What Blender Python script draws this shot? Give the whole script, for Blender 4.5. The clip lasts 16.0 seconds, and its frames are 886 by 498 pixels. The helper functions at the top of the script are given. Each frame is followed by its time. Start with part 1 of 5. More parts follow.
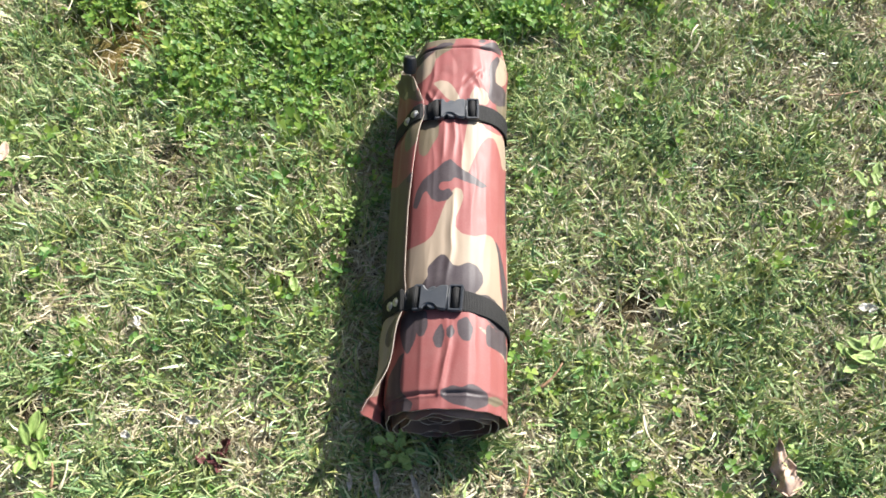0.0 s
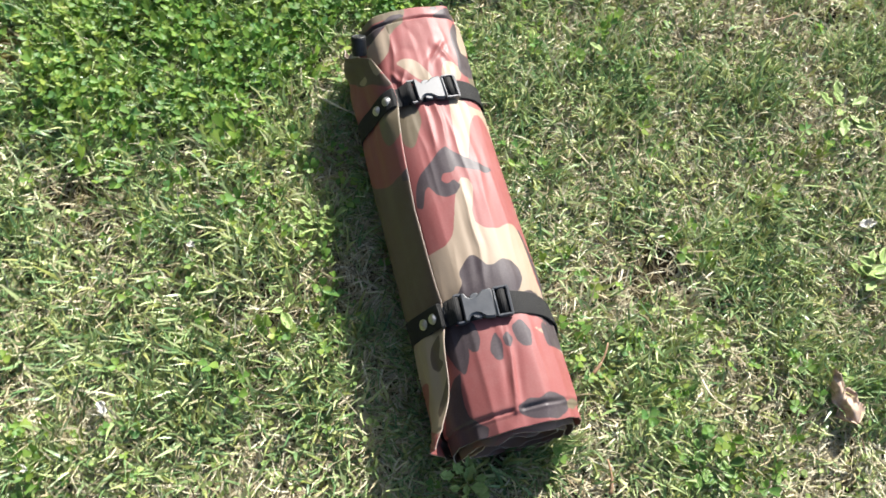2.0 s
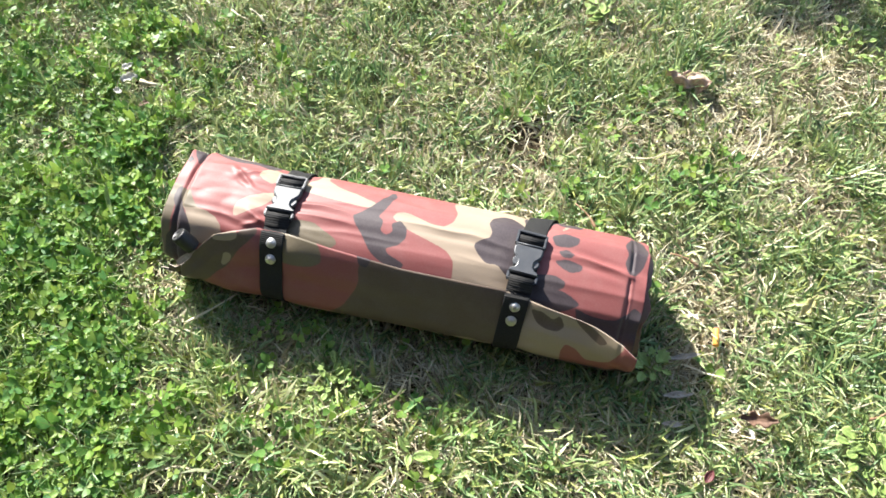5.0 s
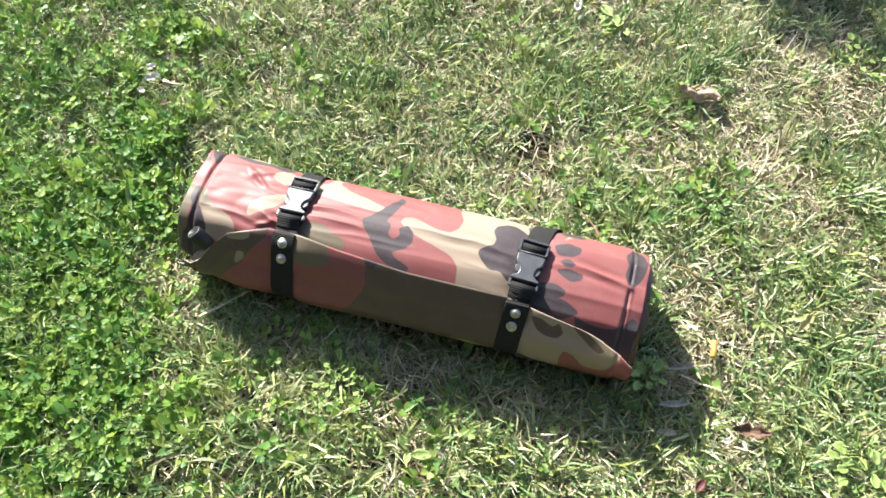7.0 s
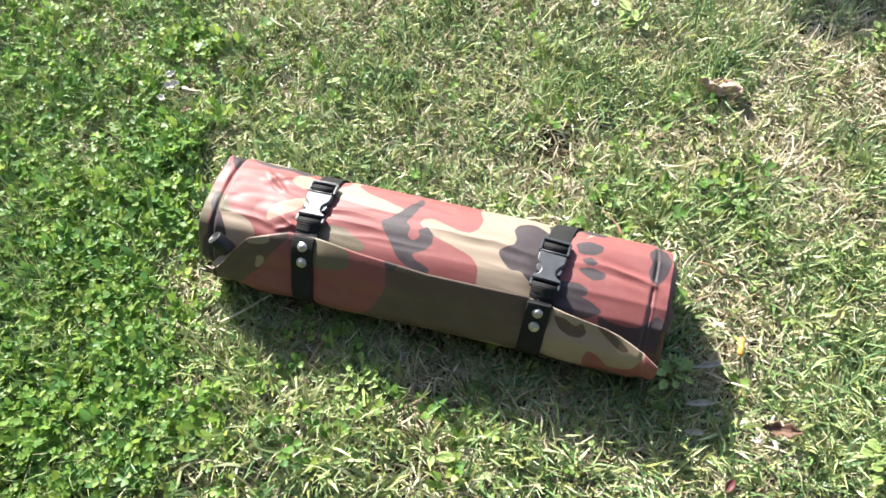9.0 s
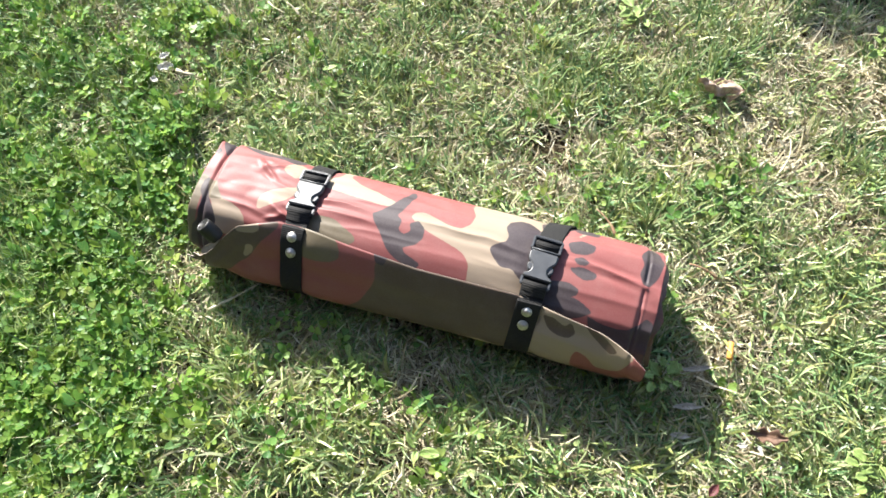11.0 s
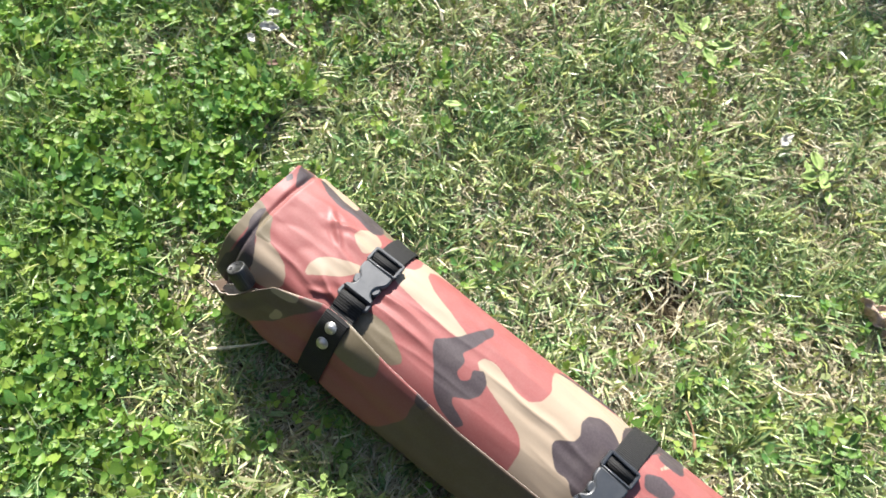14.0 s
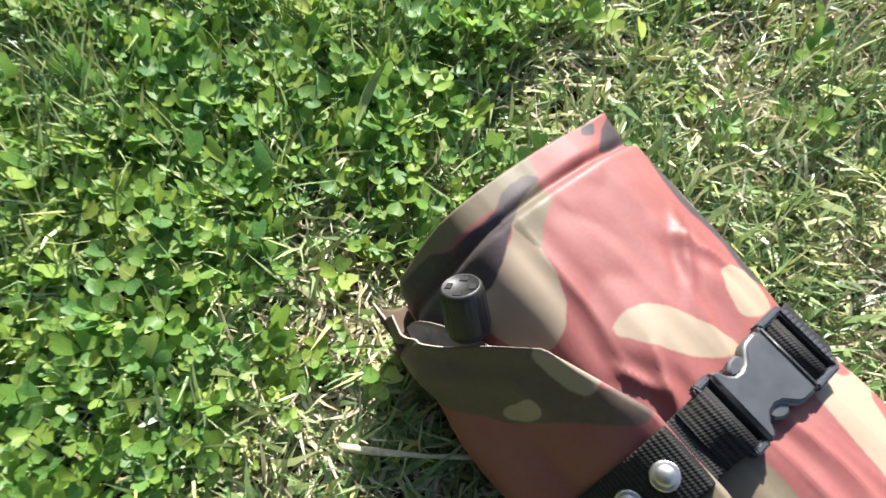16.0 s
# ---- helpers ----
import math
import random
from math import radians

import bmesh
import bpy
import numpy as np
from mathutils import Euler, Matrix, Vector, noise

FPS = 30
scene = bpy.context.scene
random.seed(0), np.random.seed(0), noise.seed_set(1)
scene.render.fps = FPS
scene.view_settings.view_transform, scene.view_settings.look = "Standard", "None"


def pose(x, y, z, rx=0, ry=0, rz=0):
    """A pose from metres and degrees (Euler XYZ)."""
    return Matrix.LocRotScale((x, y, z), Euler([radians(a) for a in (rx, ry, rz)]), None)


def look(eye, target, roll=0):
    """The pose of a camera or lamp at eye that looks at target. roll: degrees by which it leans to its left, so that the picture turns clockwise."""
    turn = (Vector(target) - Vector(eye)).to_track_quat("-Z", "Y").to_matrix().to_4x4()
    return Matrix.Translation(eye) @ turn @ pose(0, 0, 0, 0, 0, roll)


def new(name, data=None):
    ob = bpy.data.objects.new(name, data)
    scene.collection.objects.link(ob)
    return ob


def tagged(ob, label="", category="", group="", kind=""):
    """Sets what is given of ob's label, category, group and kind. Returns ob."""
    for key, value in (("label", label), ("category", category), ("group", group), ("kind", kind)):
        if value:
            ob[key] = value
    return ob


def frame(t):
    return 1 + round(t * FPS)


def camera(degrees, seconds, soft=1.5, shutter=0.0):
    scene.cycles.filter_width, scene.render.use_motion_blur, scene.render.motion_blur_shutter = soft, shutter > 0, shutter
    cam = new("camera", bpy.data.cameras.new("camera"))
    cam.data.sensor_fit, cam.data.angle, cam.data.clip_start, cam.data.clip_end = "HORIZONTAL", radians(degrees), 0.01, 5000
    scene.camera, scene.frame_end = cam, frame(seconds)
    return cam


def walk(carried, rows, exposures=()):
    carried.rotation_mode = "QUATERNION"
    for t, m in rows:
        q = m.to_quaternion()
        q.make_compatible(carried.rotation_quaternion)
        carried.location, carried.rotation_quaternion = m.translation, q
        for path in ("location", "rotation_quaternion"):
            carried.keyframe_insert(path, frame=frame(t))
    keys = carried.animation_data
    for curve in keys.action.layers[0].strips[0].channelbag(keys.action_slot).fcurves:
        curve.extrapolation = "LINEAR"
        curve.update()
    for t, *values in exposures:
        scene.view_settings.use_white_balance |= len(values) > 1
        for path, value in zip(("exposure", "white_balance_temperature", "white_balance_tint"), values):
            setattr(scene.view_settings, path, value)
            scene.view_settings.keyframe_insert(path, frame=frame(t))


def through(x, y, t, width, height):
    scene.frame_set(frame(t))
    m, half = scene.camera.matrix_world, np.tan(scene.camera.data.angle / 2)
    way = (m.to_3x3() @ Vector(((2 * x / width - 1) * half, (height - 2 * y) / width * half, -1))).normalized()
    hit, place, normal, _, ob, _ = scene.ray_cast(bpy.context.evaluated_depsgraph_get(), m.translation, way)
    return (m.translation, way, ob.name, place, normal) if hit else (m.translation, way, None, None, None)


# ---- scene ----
cam = camera(60.6, 16.0, soft=1.6, shutter=0.1)
PATH = [
    (0, (0.141, -0.525, 0.996), (-0.136, 0.398, -0.756), -13.1),
    (0.5, (0.135, -0.53, 0.995), (-0.133, 0.386, -0.763), -12.1),
    (1, (0.121, -0.53, 0.985), (-0.152, 0.359, -0.785), -12.5),
    (1.5, (0.064, -0.51, 0.962), (-0.139, 0.341, -0.836), -8.8),
    (2, (-0.117, -0.415, 0.928), (0.087, 0.388, -0.892), 3.6),
    (2.5, (-0.237, -0.281, 0.86), (0.273, 0.383, -0.956), 11.2),
    (3, (-0.326, -0.179, 0.847), (0.426, 0.386, -0.918), 0.4),
    (3.5, (-0.416, -0.14, 0.856), (0.523, 0.074, -0.897), 3.2),
    (6, (-0.427, -0.176, 0.915), (0.503, 0.131, -0.829), -1.3),
    (6.5, (-0.425, -0.179, 0.918), (0.495, 0.132, -0.831), -0.6),
    (7, (-0.426, -0.178, 0.926), (0.491, 0.139, -0.823), -0.6),
    (7.5, (-0.421, -0.18, 0.933), (0.493, 0.151, -0.815), -2.0),
    (8, (-0.42, -0.176, 0.931), (0.503, 0.18, -0.807), -2.6),
    (8.5, (-0.426, -0.183, 0.921), (0.495, 0.191, -0.814), -3.0),
    (9, (-0.422, -0.181, 0.92), (0.478, 0.196, -0.826), -4.9),
    (11.5, (-0.404, -0.182, 0.914), (0.464, 0.178, -0.851), -1.9),
    (12, (-0.394, -0.175, 0.906), (0.477, 0.169, -0.861), -0.1),
    (12.5, (-0.37, -0.132, 0.904), (0.542, 0.061, -0.865), 7.2),
    (13, (-0.356, -0.076, 0.905), (0.58, -0.029, -0.862), 15.5),
    (13.5, (-0.272, -0.042, 0.86), (0.589, 0.088, -0.94), 16.9),
    (14, (-0.196, 0.012, 0.843), (0.51, 0.319, -1.002), 19.2),
    (14.5, (-0.19, 0.051, 0.831), (0.405, 0.441, -1.039), 18.9),
    (15, (-0.2, 0.074, 0.837), (0.297, 0.535, -1.045), 11.6),
    (15.5, (-0.203, 0.117, 0.77), (0.295, 0.678, -1.085), 5.3),
    (15.6, (-0.208, 0.139, 0.698), (0.322, 0.708, -1.144), 7.1),
    (15.8, (-0.206, 0.167, 0.543), (0.418, 0.753, -1.265), 11.7),
    (16, (-0.192, 0.185, 0.419), (0.509, 0.786, -1.355), 15.2),
]
EXPOSURE = [(0.0, 1.20), (1.6, 1.20), (2.6, 1.29), (3.5, 1.53), (13.0, 1.53), (14.0, 1.36), (15.0, 1.33), (16.0, 1.38)]
walk(cam, [(t, look(eye, target, roll)) for t, eye, target, roll in PATH], EXPOSURE)

# ---- world, sun ----
SUN = Vector((0.96, 1.09, 1.0)).normalized()
world = bpy.data.worlds.new("sky")
scene.world = world
world.use_nodes = True
sky = world.node_tree.nodes.new("ShaderNodeTexSky")
sky.sky_type = "NISHITA"
sky.sun_disc = False
sky.sun_elevation = math.asin(SUN.z)
sky.sun_rotation = math.atan2(SUN.x, SUN.y)
backg = world.node_tree.nodes["Background"]
sky.air_density, sky.dust_density, sky.ozone_density = 1.0, 1.0, 1.0
backg.inputs[1].default_value = 0.090
world.node_tree.links.new(sky.outputs[0], backg.inputs[0])
sun = new("sun", bpy.data.lights.new("sun", "SUN"))
sun.data.energy, sun.data.angle, sun.data.color = 5.0, radians(0.53), (1.0, 0.965, 0.915)
sun.matrix_world = look(SUN * 20, (0, 0, 0))


# ---- materials ----
class Mat:
    """A node material with a principled shader, and shortcuts for its nodes."""

    def __init__(self, name, rough=0.6, color=(0.5, 0.5, 0.5), metal=0.0, spec=0.5):
        self.m = bpy.data.materials.new(name)
        self.m.use_nodes = True
        self.t = self.m.node_tree
        self.b = self.t.nodes["Principled BSDF"]
        self.b.inputs["Base Color"].default_value = (*color, 1)
        self.b.inputs["Roughness"].default_value = rough
        self.b.inputs["Metallic"].default_value = metal
        self.b.inputs["Specular IOR Level"].default_value = spec

    def node(self, kind, **kw):
        n = self.t.nodes.new("ShaderNode" + kind)
        for k, v in kw.items():
            if k == "operation":
                n.operation = v
            elif k == "vector_type":
                n.vector_type = v
            elif k == "data_type":
                n.data_type = v
        return n

    def put(self, sock, value):
        if isinstance(value, (int, float)):
            sock.default_value = value
        elif isinstance(value, tuple):
            sock.default_value = value if len(value) == len(sock.default_value) else (*value, 1)
        else:
            self.t.links.new(value, sock)

    def math(self, op, a, b=0.0, c=0.0):
        n = self.node("Math", operation=op)
        for s, v in zip(n.inputs, (a, b, c)):
            self.put(s, v)
        return n.outputs[0]

    def vmath(self, op, a, b=(0.0, 0.0, 0.0)):
        n = self.node("VectorMath", operation=op)
        self.put(n.inputs[0], a)
        if op == "SCALE":
            self.put(n.inputs["Scale"], b)
        else:
            self.put(n.inputs[1], b)
        return n.outputs["Value"] if op == "LENGTH" else n.outputs[0]

    def mix(self, fac, a, b):
        n = self.node("Mix", data_type="RGBA")
        self.put(n.inputs[0], fac)
        self.put(n.inputs[6], a)
        self.put(n.inputs[7], b)
        return n.outputs[2]

    def ramp(self, fac, lo, hi, a=0.0, b=1.0):
        n = self.node("MapRange")
        for s, v in zip(n.inputs, (fac, lo, hi, a, b)):
            self.put(s, v)
        return n.outputs[0]

    def colours(self, fac, stops):
        n = self.node("ValToRGB")
        els = n.color_ramp.elements
        while len(els) < len(stops):
            els.new(0.5)
        for e, (p, c) in zip(els, stops):
            e.position, e.color = p, (*c, 1)
        self.put(n.inputs[0], fac)
        return n.outputs[0]

    def noise(self, vec, scale, detail=3.0, rough=0.55):
        n = self.node("TexNoise")
        self.put(n.inputs["Vector"], vec)
        n.inputs["Scale"].default_value, n.inputs["Detail"].default_value, n.inputs["Roughness"].default_value = scale, detail, rough
        return n

    def coord(self, which="Object"):
        return self.node("TexCoord").outputs[which]

    def island(self):
        return self.node("NewGeometry").outputs["Random Per Island"]

    def bump(self, height, strength, distance):
        n = self.node("Bump")
        n.inputs["Strength"].default_value, n.inputs["Distance"].default_value = strength, distance
        self.put(n.inputs["Height"], height)
        self.t.links.new(n.outputs[0], self.b.inputs["Normal"])

    def base(self, c):
        self.put(self.b.inputs["Base Color"], c)
        return self

    def rough(self, r):
        self.put(self.b.inputs["Roughness"], r)
        return self


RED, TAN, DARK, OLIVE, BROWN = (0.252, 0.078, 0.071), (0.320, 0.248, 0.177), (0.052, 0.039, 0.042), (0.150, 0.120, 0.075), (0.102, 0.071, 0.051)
ROUND = 0.470  # length of one turn of the cloth

BLOTS = {}


def blot(layer, *corners, turn=False):
    """A patch of the print by its corners, in millimetres round and along the roll; turn: on the outer flap."""
    p = np.array(corners, float).reshape(-1, 2) / 1000
    p[:, 0] += ROUND if turn else 0.0
    for _ in range(2):
        q = np.roll(p, -1, 0)
        p = np.stack([0.85 * p + 0.15 * q, 0.15 * p + 0.85 * q], 1).reshape(-1, 2)
    BLOTS.setdefault(layer, []).append(p)


def blot_distance(layer, u, y, reach=0.012):
    """How far each place lies outside a layer's patches, negative within."""
    out = np.full(len(u), reach)
    for p in BLOTS[layer]:
        lo, hi = p.min(0) - reach, p.max(0) + reach
        k = np.flatnonzero((u > lo[0]) & (u < hi[0]) & (y > lo[1]) & (y < hi[1]))
        if not len(k):
            continue
        x0, y0 = u[k], y[k]
        d = np.full(len(k), 9.0)
        inside = np.zeros(len(k), bool)
        for (ax, ay), (bx, by) in zip(p, np.roll(p, -1, 0)):
            ex, ey = bx - ax, by - ay
            t = np.clip(((x0 - ax) * ex + (y0 - ay) * ey) / (ex * ex + ey * ey + 1e-12), 0, 1)
            d = np.minimum(d, np.hypot(x0 - ax - t * ex, y0 - ay - t * ey))
            inside ^= ((ay > y0) != (by > y0)) & (x0 < ex * (y0 - ay) / (ey if ey else 1e-9) + ax)
        out[k] = np.minimum(out[k], np.where(inside, -d, d))
    return out


blot("tan", -23, 284, -22, 264, -25, 250, -30, 238, -38, 230, -48, 226, -62, 232, -70, 250, -66, 262, -52, 268, -41, 271, -28, 277)
blot("tan", -26, 216, -14, 219, -2, 216, 6, 207, 13, 193, 21, 177, 11, 175, -4, 186, -15, 201)
blot("tan", 31, 186, 35, 199, 42, 207, 53, 205, 61, 199, 63, 189, 58, 179, 46, 179, 36, 181)
blot("tan", 79, 281, 91, 295, 104, 293, 109, 265, 97, 240, 83, 225, 73, 225, 70, 250)
blot("tan", 33, 156, 48, 153, 56, 137, 66, 134, 82, 136, 93, 143, 114, 141, 118, 105, 104, 87, 93, 85, 87, 98, 80, 112, 70, 124, 60, 121, 50, 107, 42, 86, 36, 68, 30, 48, 24, 50, 21, 67, 25, 106, 28, 132)
blot("tan", -62, -57, -45, -57, -26, -55, -14, -44, -6, -20, 1, 3, 7, 18, 15, 28, 23, 25, 26, 14, 22, -3, 16, -20, 16, -34, 25, -44, 40, -47, 58, -39, 70, -40, 80, -52, 84, -75, 87, -110, 94, -125, 101, -142, 60, -150, -40, -150, -62, -120)
blot("tan", 45, -171, 54, -174, 72, -183, 88, -189, 102, -195, 104, -207, 97, -205, 86, -199, 68, -189)
blot("tan", -30, 233, -30, 206, -50, 200, -55, 212, -57, 231, turn=True)
blot("tan", -88, 222, -69, 217, -69, 208, -79, 209, -89, 217, turn=True)
blot("tan", -30, -122, -150, -122, -150, -200, -107, -196, -94, -200, -98, -213, -114, -226, -110, -246, -85, -259, -74, -263, -62, -240, -45, -205, -35, -165, turn=True)
blot("tan", -150, -140, -132, -128, -118, -90, -126, -60, -150, -52, turn=True)
blot("olive", -15, 149, -12, 130, -13, 117, -20, 104, -27, 89, -34, 84, -44, 95, -44, 149)
blot("olive", -28, 152, -30, 112, -46, 98, -58, 96, -66, 110, -69, 135, -67, 152, turn=True)
blot("olive", -26, 283, -14, 290, 3, 292, 1, 280, -14, 271, -23, 262)
blot("olive", -160, 330, 12, 330, 6, 291, -16, 293, -60, 294, -112, 297, -160, 297)
blot("olive", 73, 186, 102, 210, 118, 192, 116, 174, 91, 175)
blot("olive", 62, -261, 82, -256, 98, -261, 82, -269, 60, -267)
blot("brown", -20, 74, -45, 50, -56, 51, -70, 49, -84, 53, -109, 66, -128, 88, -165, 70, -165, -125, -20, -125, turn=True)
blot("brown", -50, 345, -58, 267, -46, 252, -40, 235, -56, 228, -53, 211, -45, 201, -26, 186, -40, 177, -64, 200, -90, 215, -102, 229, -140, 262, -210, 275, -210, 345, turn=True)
blot("spots", -61, -153, -61, -167, -68, -180, -61, -188, -74, -195, -81, -188, -81, -175, -76, -162, turn=True)
blot("spots", -54, -198, -62, -216, -72, -236, -78, -245, -84, -238, -78, -225, -67, -209, turn=True)
blot("dark", -50, 6, -45, 28, -35, 44, -16, 58, -3, 70, 6, 75, 14, 67, 23, 58, 40, 48, 60, 37, 52, 31, 38, 35, 24, 39, 13, 45, 7, 37, -6, 38, -10, 30, -4, 23, 6, 27, 12, 17, 3, 7, -10, 6, -20, 13, -27, 27, -33, 22, -38, 8, -42, 1)
blot("dark", -40, 56, -52, 51, -53, 41, -40, 36, turn=True)
blot("dark", -30, -118, -19, -106, -20, -91, -4, -75, 4, -75, 13, -90, 22, -92, 34, -86, 46, -89, 54, -100, 55, -112, 47, -125, 34, -136, 15, -142, -15, -136, -28, -127)
blot("dark", 35, -141, 48, -129, 61, -126, 79, -129, 95, -136, 106, -150, 102, -187, 80, -172, 60, -162)
blot("dark", 73, -40, 86, -51, 99, -85, 108, -107, 120, -142, 104, -137, 92, -121, 87, -90, 83, -65)
blot("dark", -66, -148, -46, -144, -33, -160, -34, -188, -46, -208, -55, -197, -66, -175)
blot("dark", -44, -150, -20, -150, -16, -172, -22, -186, -30, -186, -38, -172)
blot("dark", -10, -190, -6, -180, 2, -169, 7, -184, 3, -203, -5, -202)
blot("dark", 21, -168, 34, -161, 42, -177, 38, -195, 29, -194, 23, -185)
blot("dark", 8, -178, 15, -172, 20, -182, 14, -192, 9, -188)
blot("dark", 59, -166, 59, -197, 87, -198, 103, -205, 110, -185, 87, -174)
# dark print along the flap's edge, with the flap's shadow painted into it
blot("dark", -51, -203, -57, -218, -59, -236, -57, -250, -46, -262, -36, -268, -42, -279, -125, -283, -115, -262, -100, -240, -84, -222, -66, -206)
blot("dark", 3, -256, 18, -250, 30, -253, 40, -248, 50, -250, 64, -257, 67, -269, 48, -277, 19, -272, 4, -264)
blot("dark", 59, 195, 62, 221, 59, 242, 62, 260, 74, 279, 81, 276, 71, 248, 72, 226, 88, 229, 106, 231, 106, 206, 84, 190, 68, 188)
blot("dark", 6, 292, -12, 289, -26, 280, -40, 270, -52, 265, -62, 267, -75, 268, -112, 262, -160, 262, -160, 301, -108, 303, -70, 299, -58, 292, -28, 291, -15, 298, 0, 298)
blot("dark", 44, 288, 62, 301, 88, 308, 88, 291, 64, 286)
blot("dark", 43, 300, 49, 306, 56, 303, 51, 297)


def camo_cloth():
    m = Mat("camouflage_cloth", 0.5, spec=0.40)
    uv = m.node("UVMap").outputs[0]
    fine = m.math("SUBTRACT", m.noise(uv, 190.0, 3.0).outputs[0], 0.5)

    def inside(layer):
        n = m.node("Attribute")
        n.attribute_name = "print_" + layer
        return m.ramp(m.math("ADD", n.outputs["Fac"], m.math("MULTIPLY", fine, 0.0016)), -0.0006, 0.0006, 1.0, 0.0)

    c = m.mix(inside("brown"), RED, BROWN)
    c = m.mix(inside("tan"), c, TAN)
    c = m.mix(inside("olive"), c, OLIVE)
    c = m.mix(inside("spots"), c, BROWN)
    c = m.mix(inside("dark"), c, DARK)
    # the print of the inner turns
    sep = m.node("SeparateXYZ")
    m.put(sep.inputs[0], uv)
    inner = m.ramp(sep.outputs[0], -0.128, -0.122, 1.0, 0.0)
    big = m.noise(uv, 14.0, 1.0)
    c2 = m.mix(m.ramp(big.outputs[0], 0.42, 0.425), (0.200, 0.120, 0.085), (0.150, 0.095, 0.070))
    c2 = m.mix(m.ramp(m.noise(m.vmath("ADD", uv, (3.1, 1.7, 0.0)), 16.0, 1.0).outputs[0], 0.58, 0.585), c2, (0.170, 0.085, 0.062))
    c = m.mix(inner, c, c2)
    # fading, dust and rubbed creases
    dust = m.noise(uv, 32.0, 5.0, 0.65).outputs[0]
    c = m.mix(m.ramp(dust, 0.45, 0.85, 0.0, 0.08), c, (0.50, 0.44, 0.38))
    grain = m.noise(uv, 420.0, 3.0, 0.6).outputs[0]
    c = m.mix(m.ramp(grain, 0.4, 0.75, 0.0, 0.03), c, (0.62, 0.55, 0.5))
    m.base(c)
    m.rough(m.ramp(dust, 0.3, 0.75, 0.48, 0.62))
    relief = m.math("ADD", m.math("MULTIPLY", grain, 0.05), m.math("MULTIPLY", m.noise(m.vmath("MULTIPLY", uv, (1.0, 0.7, 1.0)), 60.0, 3.0).outputs[0], 1.0))
    m.bump(relief, 0.22, 0.0013)
    return m.m


def blade_material(name, stops, rough, through, spec, cool, gold):
    m = Mat(name, rough, spec=spec)
    isl = m.island()
    pos = m.node("NewGeometry").outputs["Position"]
    patch = m.noise(pos, 9.0, 2.0).outputs[0]
    c = m.colours(m.math("ADD", m.math("MULTIPLY", isl, 0.74), m.ramp(patch, 0.32, 0.68, 0.0, 0.26)), stops)
    tuft = m.noise(m.vmath("ADD", pos, (5.3, 2.1, 0.0)), 26.0, 2.0).outputs[0]
    c = m.mix(m.ramp(tuft, 0.54, 0.68, 0.0, 0.35), c, cool)
    yellowed = m.noise(m.vmath("ADD", pos, (1.7, 8.2, 0.0)), 15.0, 3.0).outputs[0]
    c = m.mix(m.ramp(yellowed, 0.56, 0.70, 0.0, 0.30), c, tuple(0.5 * (a + b) for a, b in zip(stops[1][1], (0.42, 0.34, 0.07))))
    # single blades turn golden, others stay bluish
    other = m.math("FRACT", m.math("MULTIPLY", isl, 61.7), 0.0)
    c = m.mix(m.ramp(other, 0.66, 0.92, 0.0, 0.55), c, gold)
    c = m.mix(m.ramp(other, 0.06, 0.24, 0.5, 0.0), c, cool)
    streak = m.noise(pos, 700.0, 2.0).outputs[0]
    c = m.mix(m.ramp(streak, 0.45, 0.8, 0.0, 0.30), c, stops[-1][1])
    m.base(c)
    tr = m.node("BsdfTranslucent")
    m.put(tr.inputs[0], c)
    mx = m.node("MixShader")
    mx.inputs[0].default_value = through
    m.t.links.new(m.b.outputs[0], mx.inputs[1])
    m.t.links.new(tr.outputs[0], mx.inputs[2])
    m.t.links.new(mx.outputs[0], m.t.nodes["Material Output"].inputs[0])
    return m.m


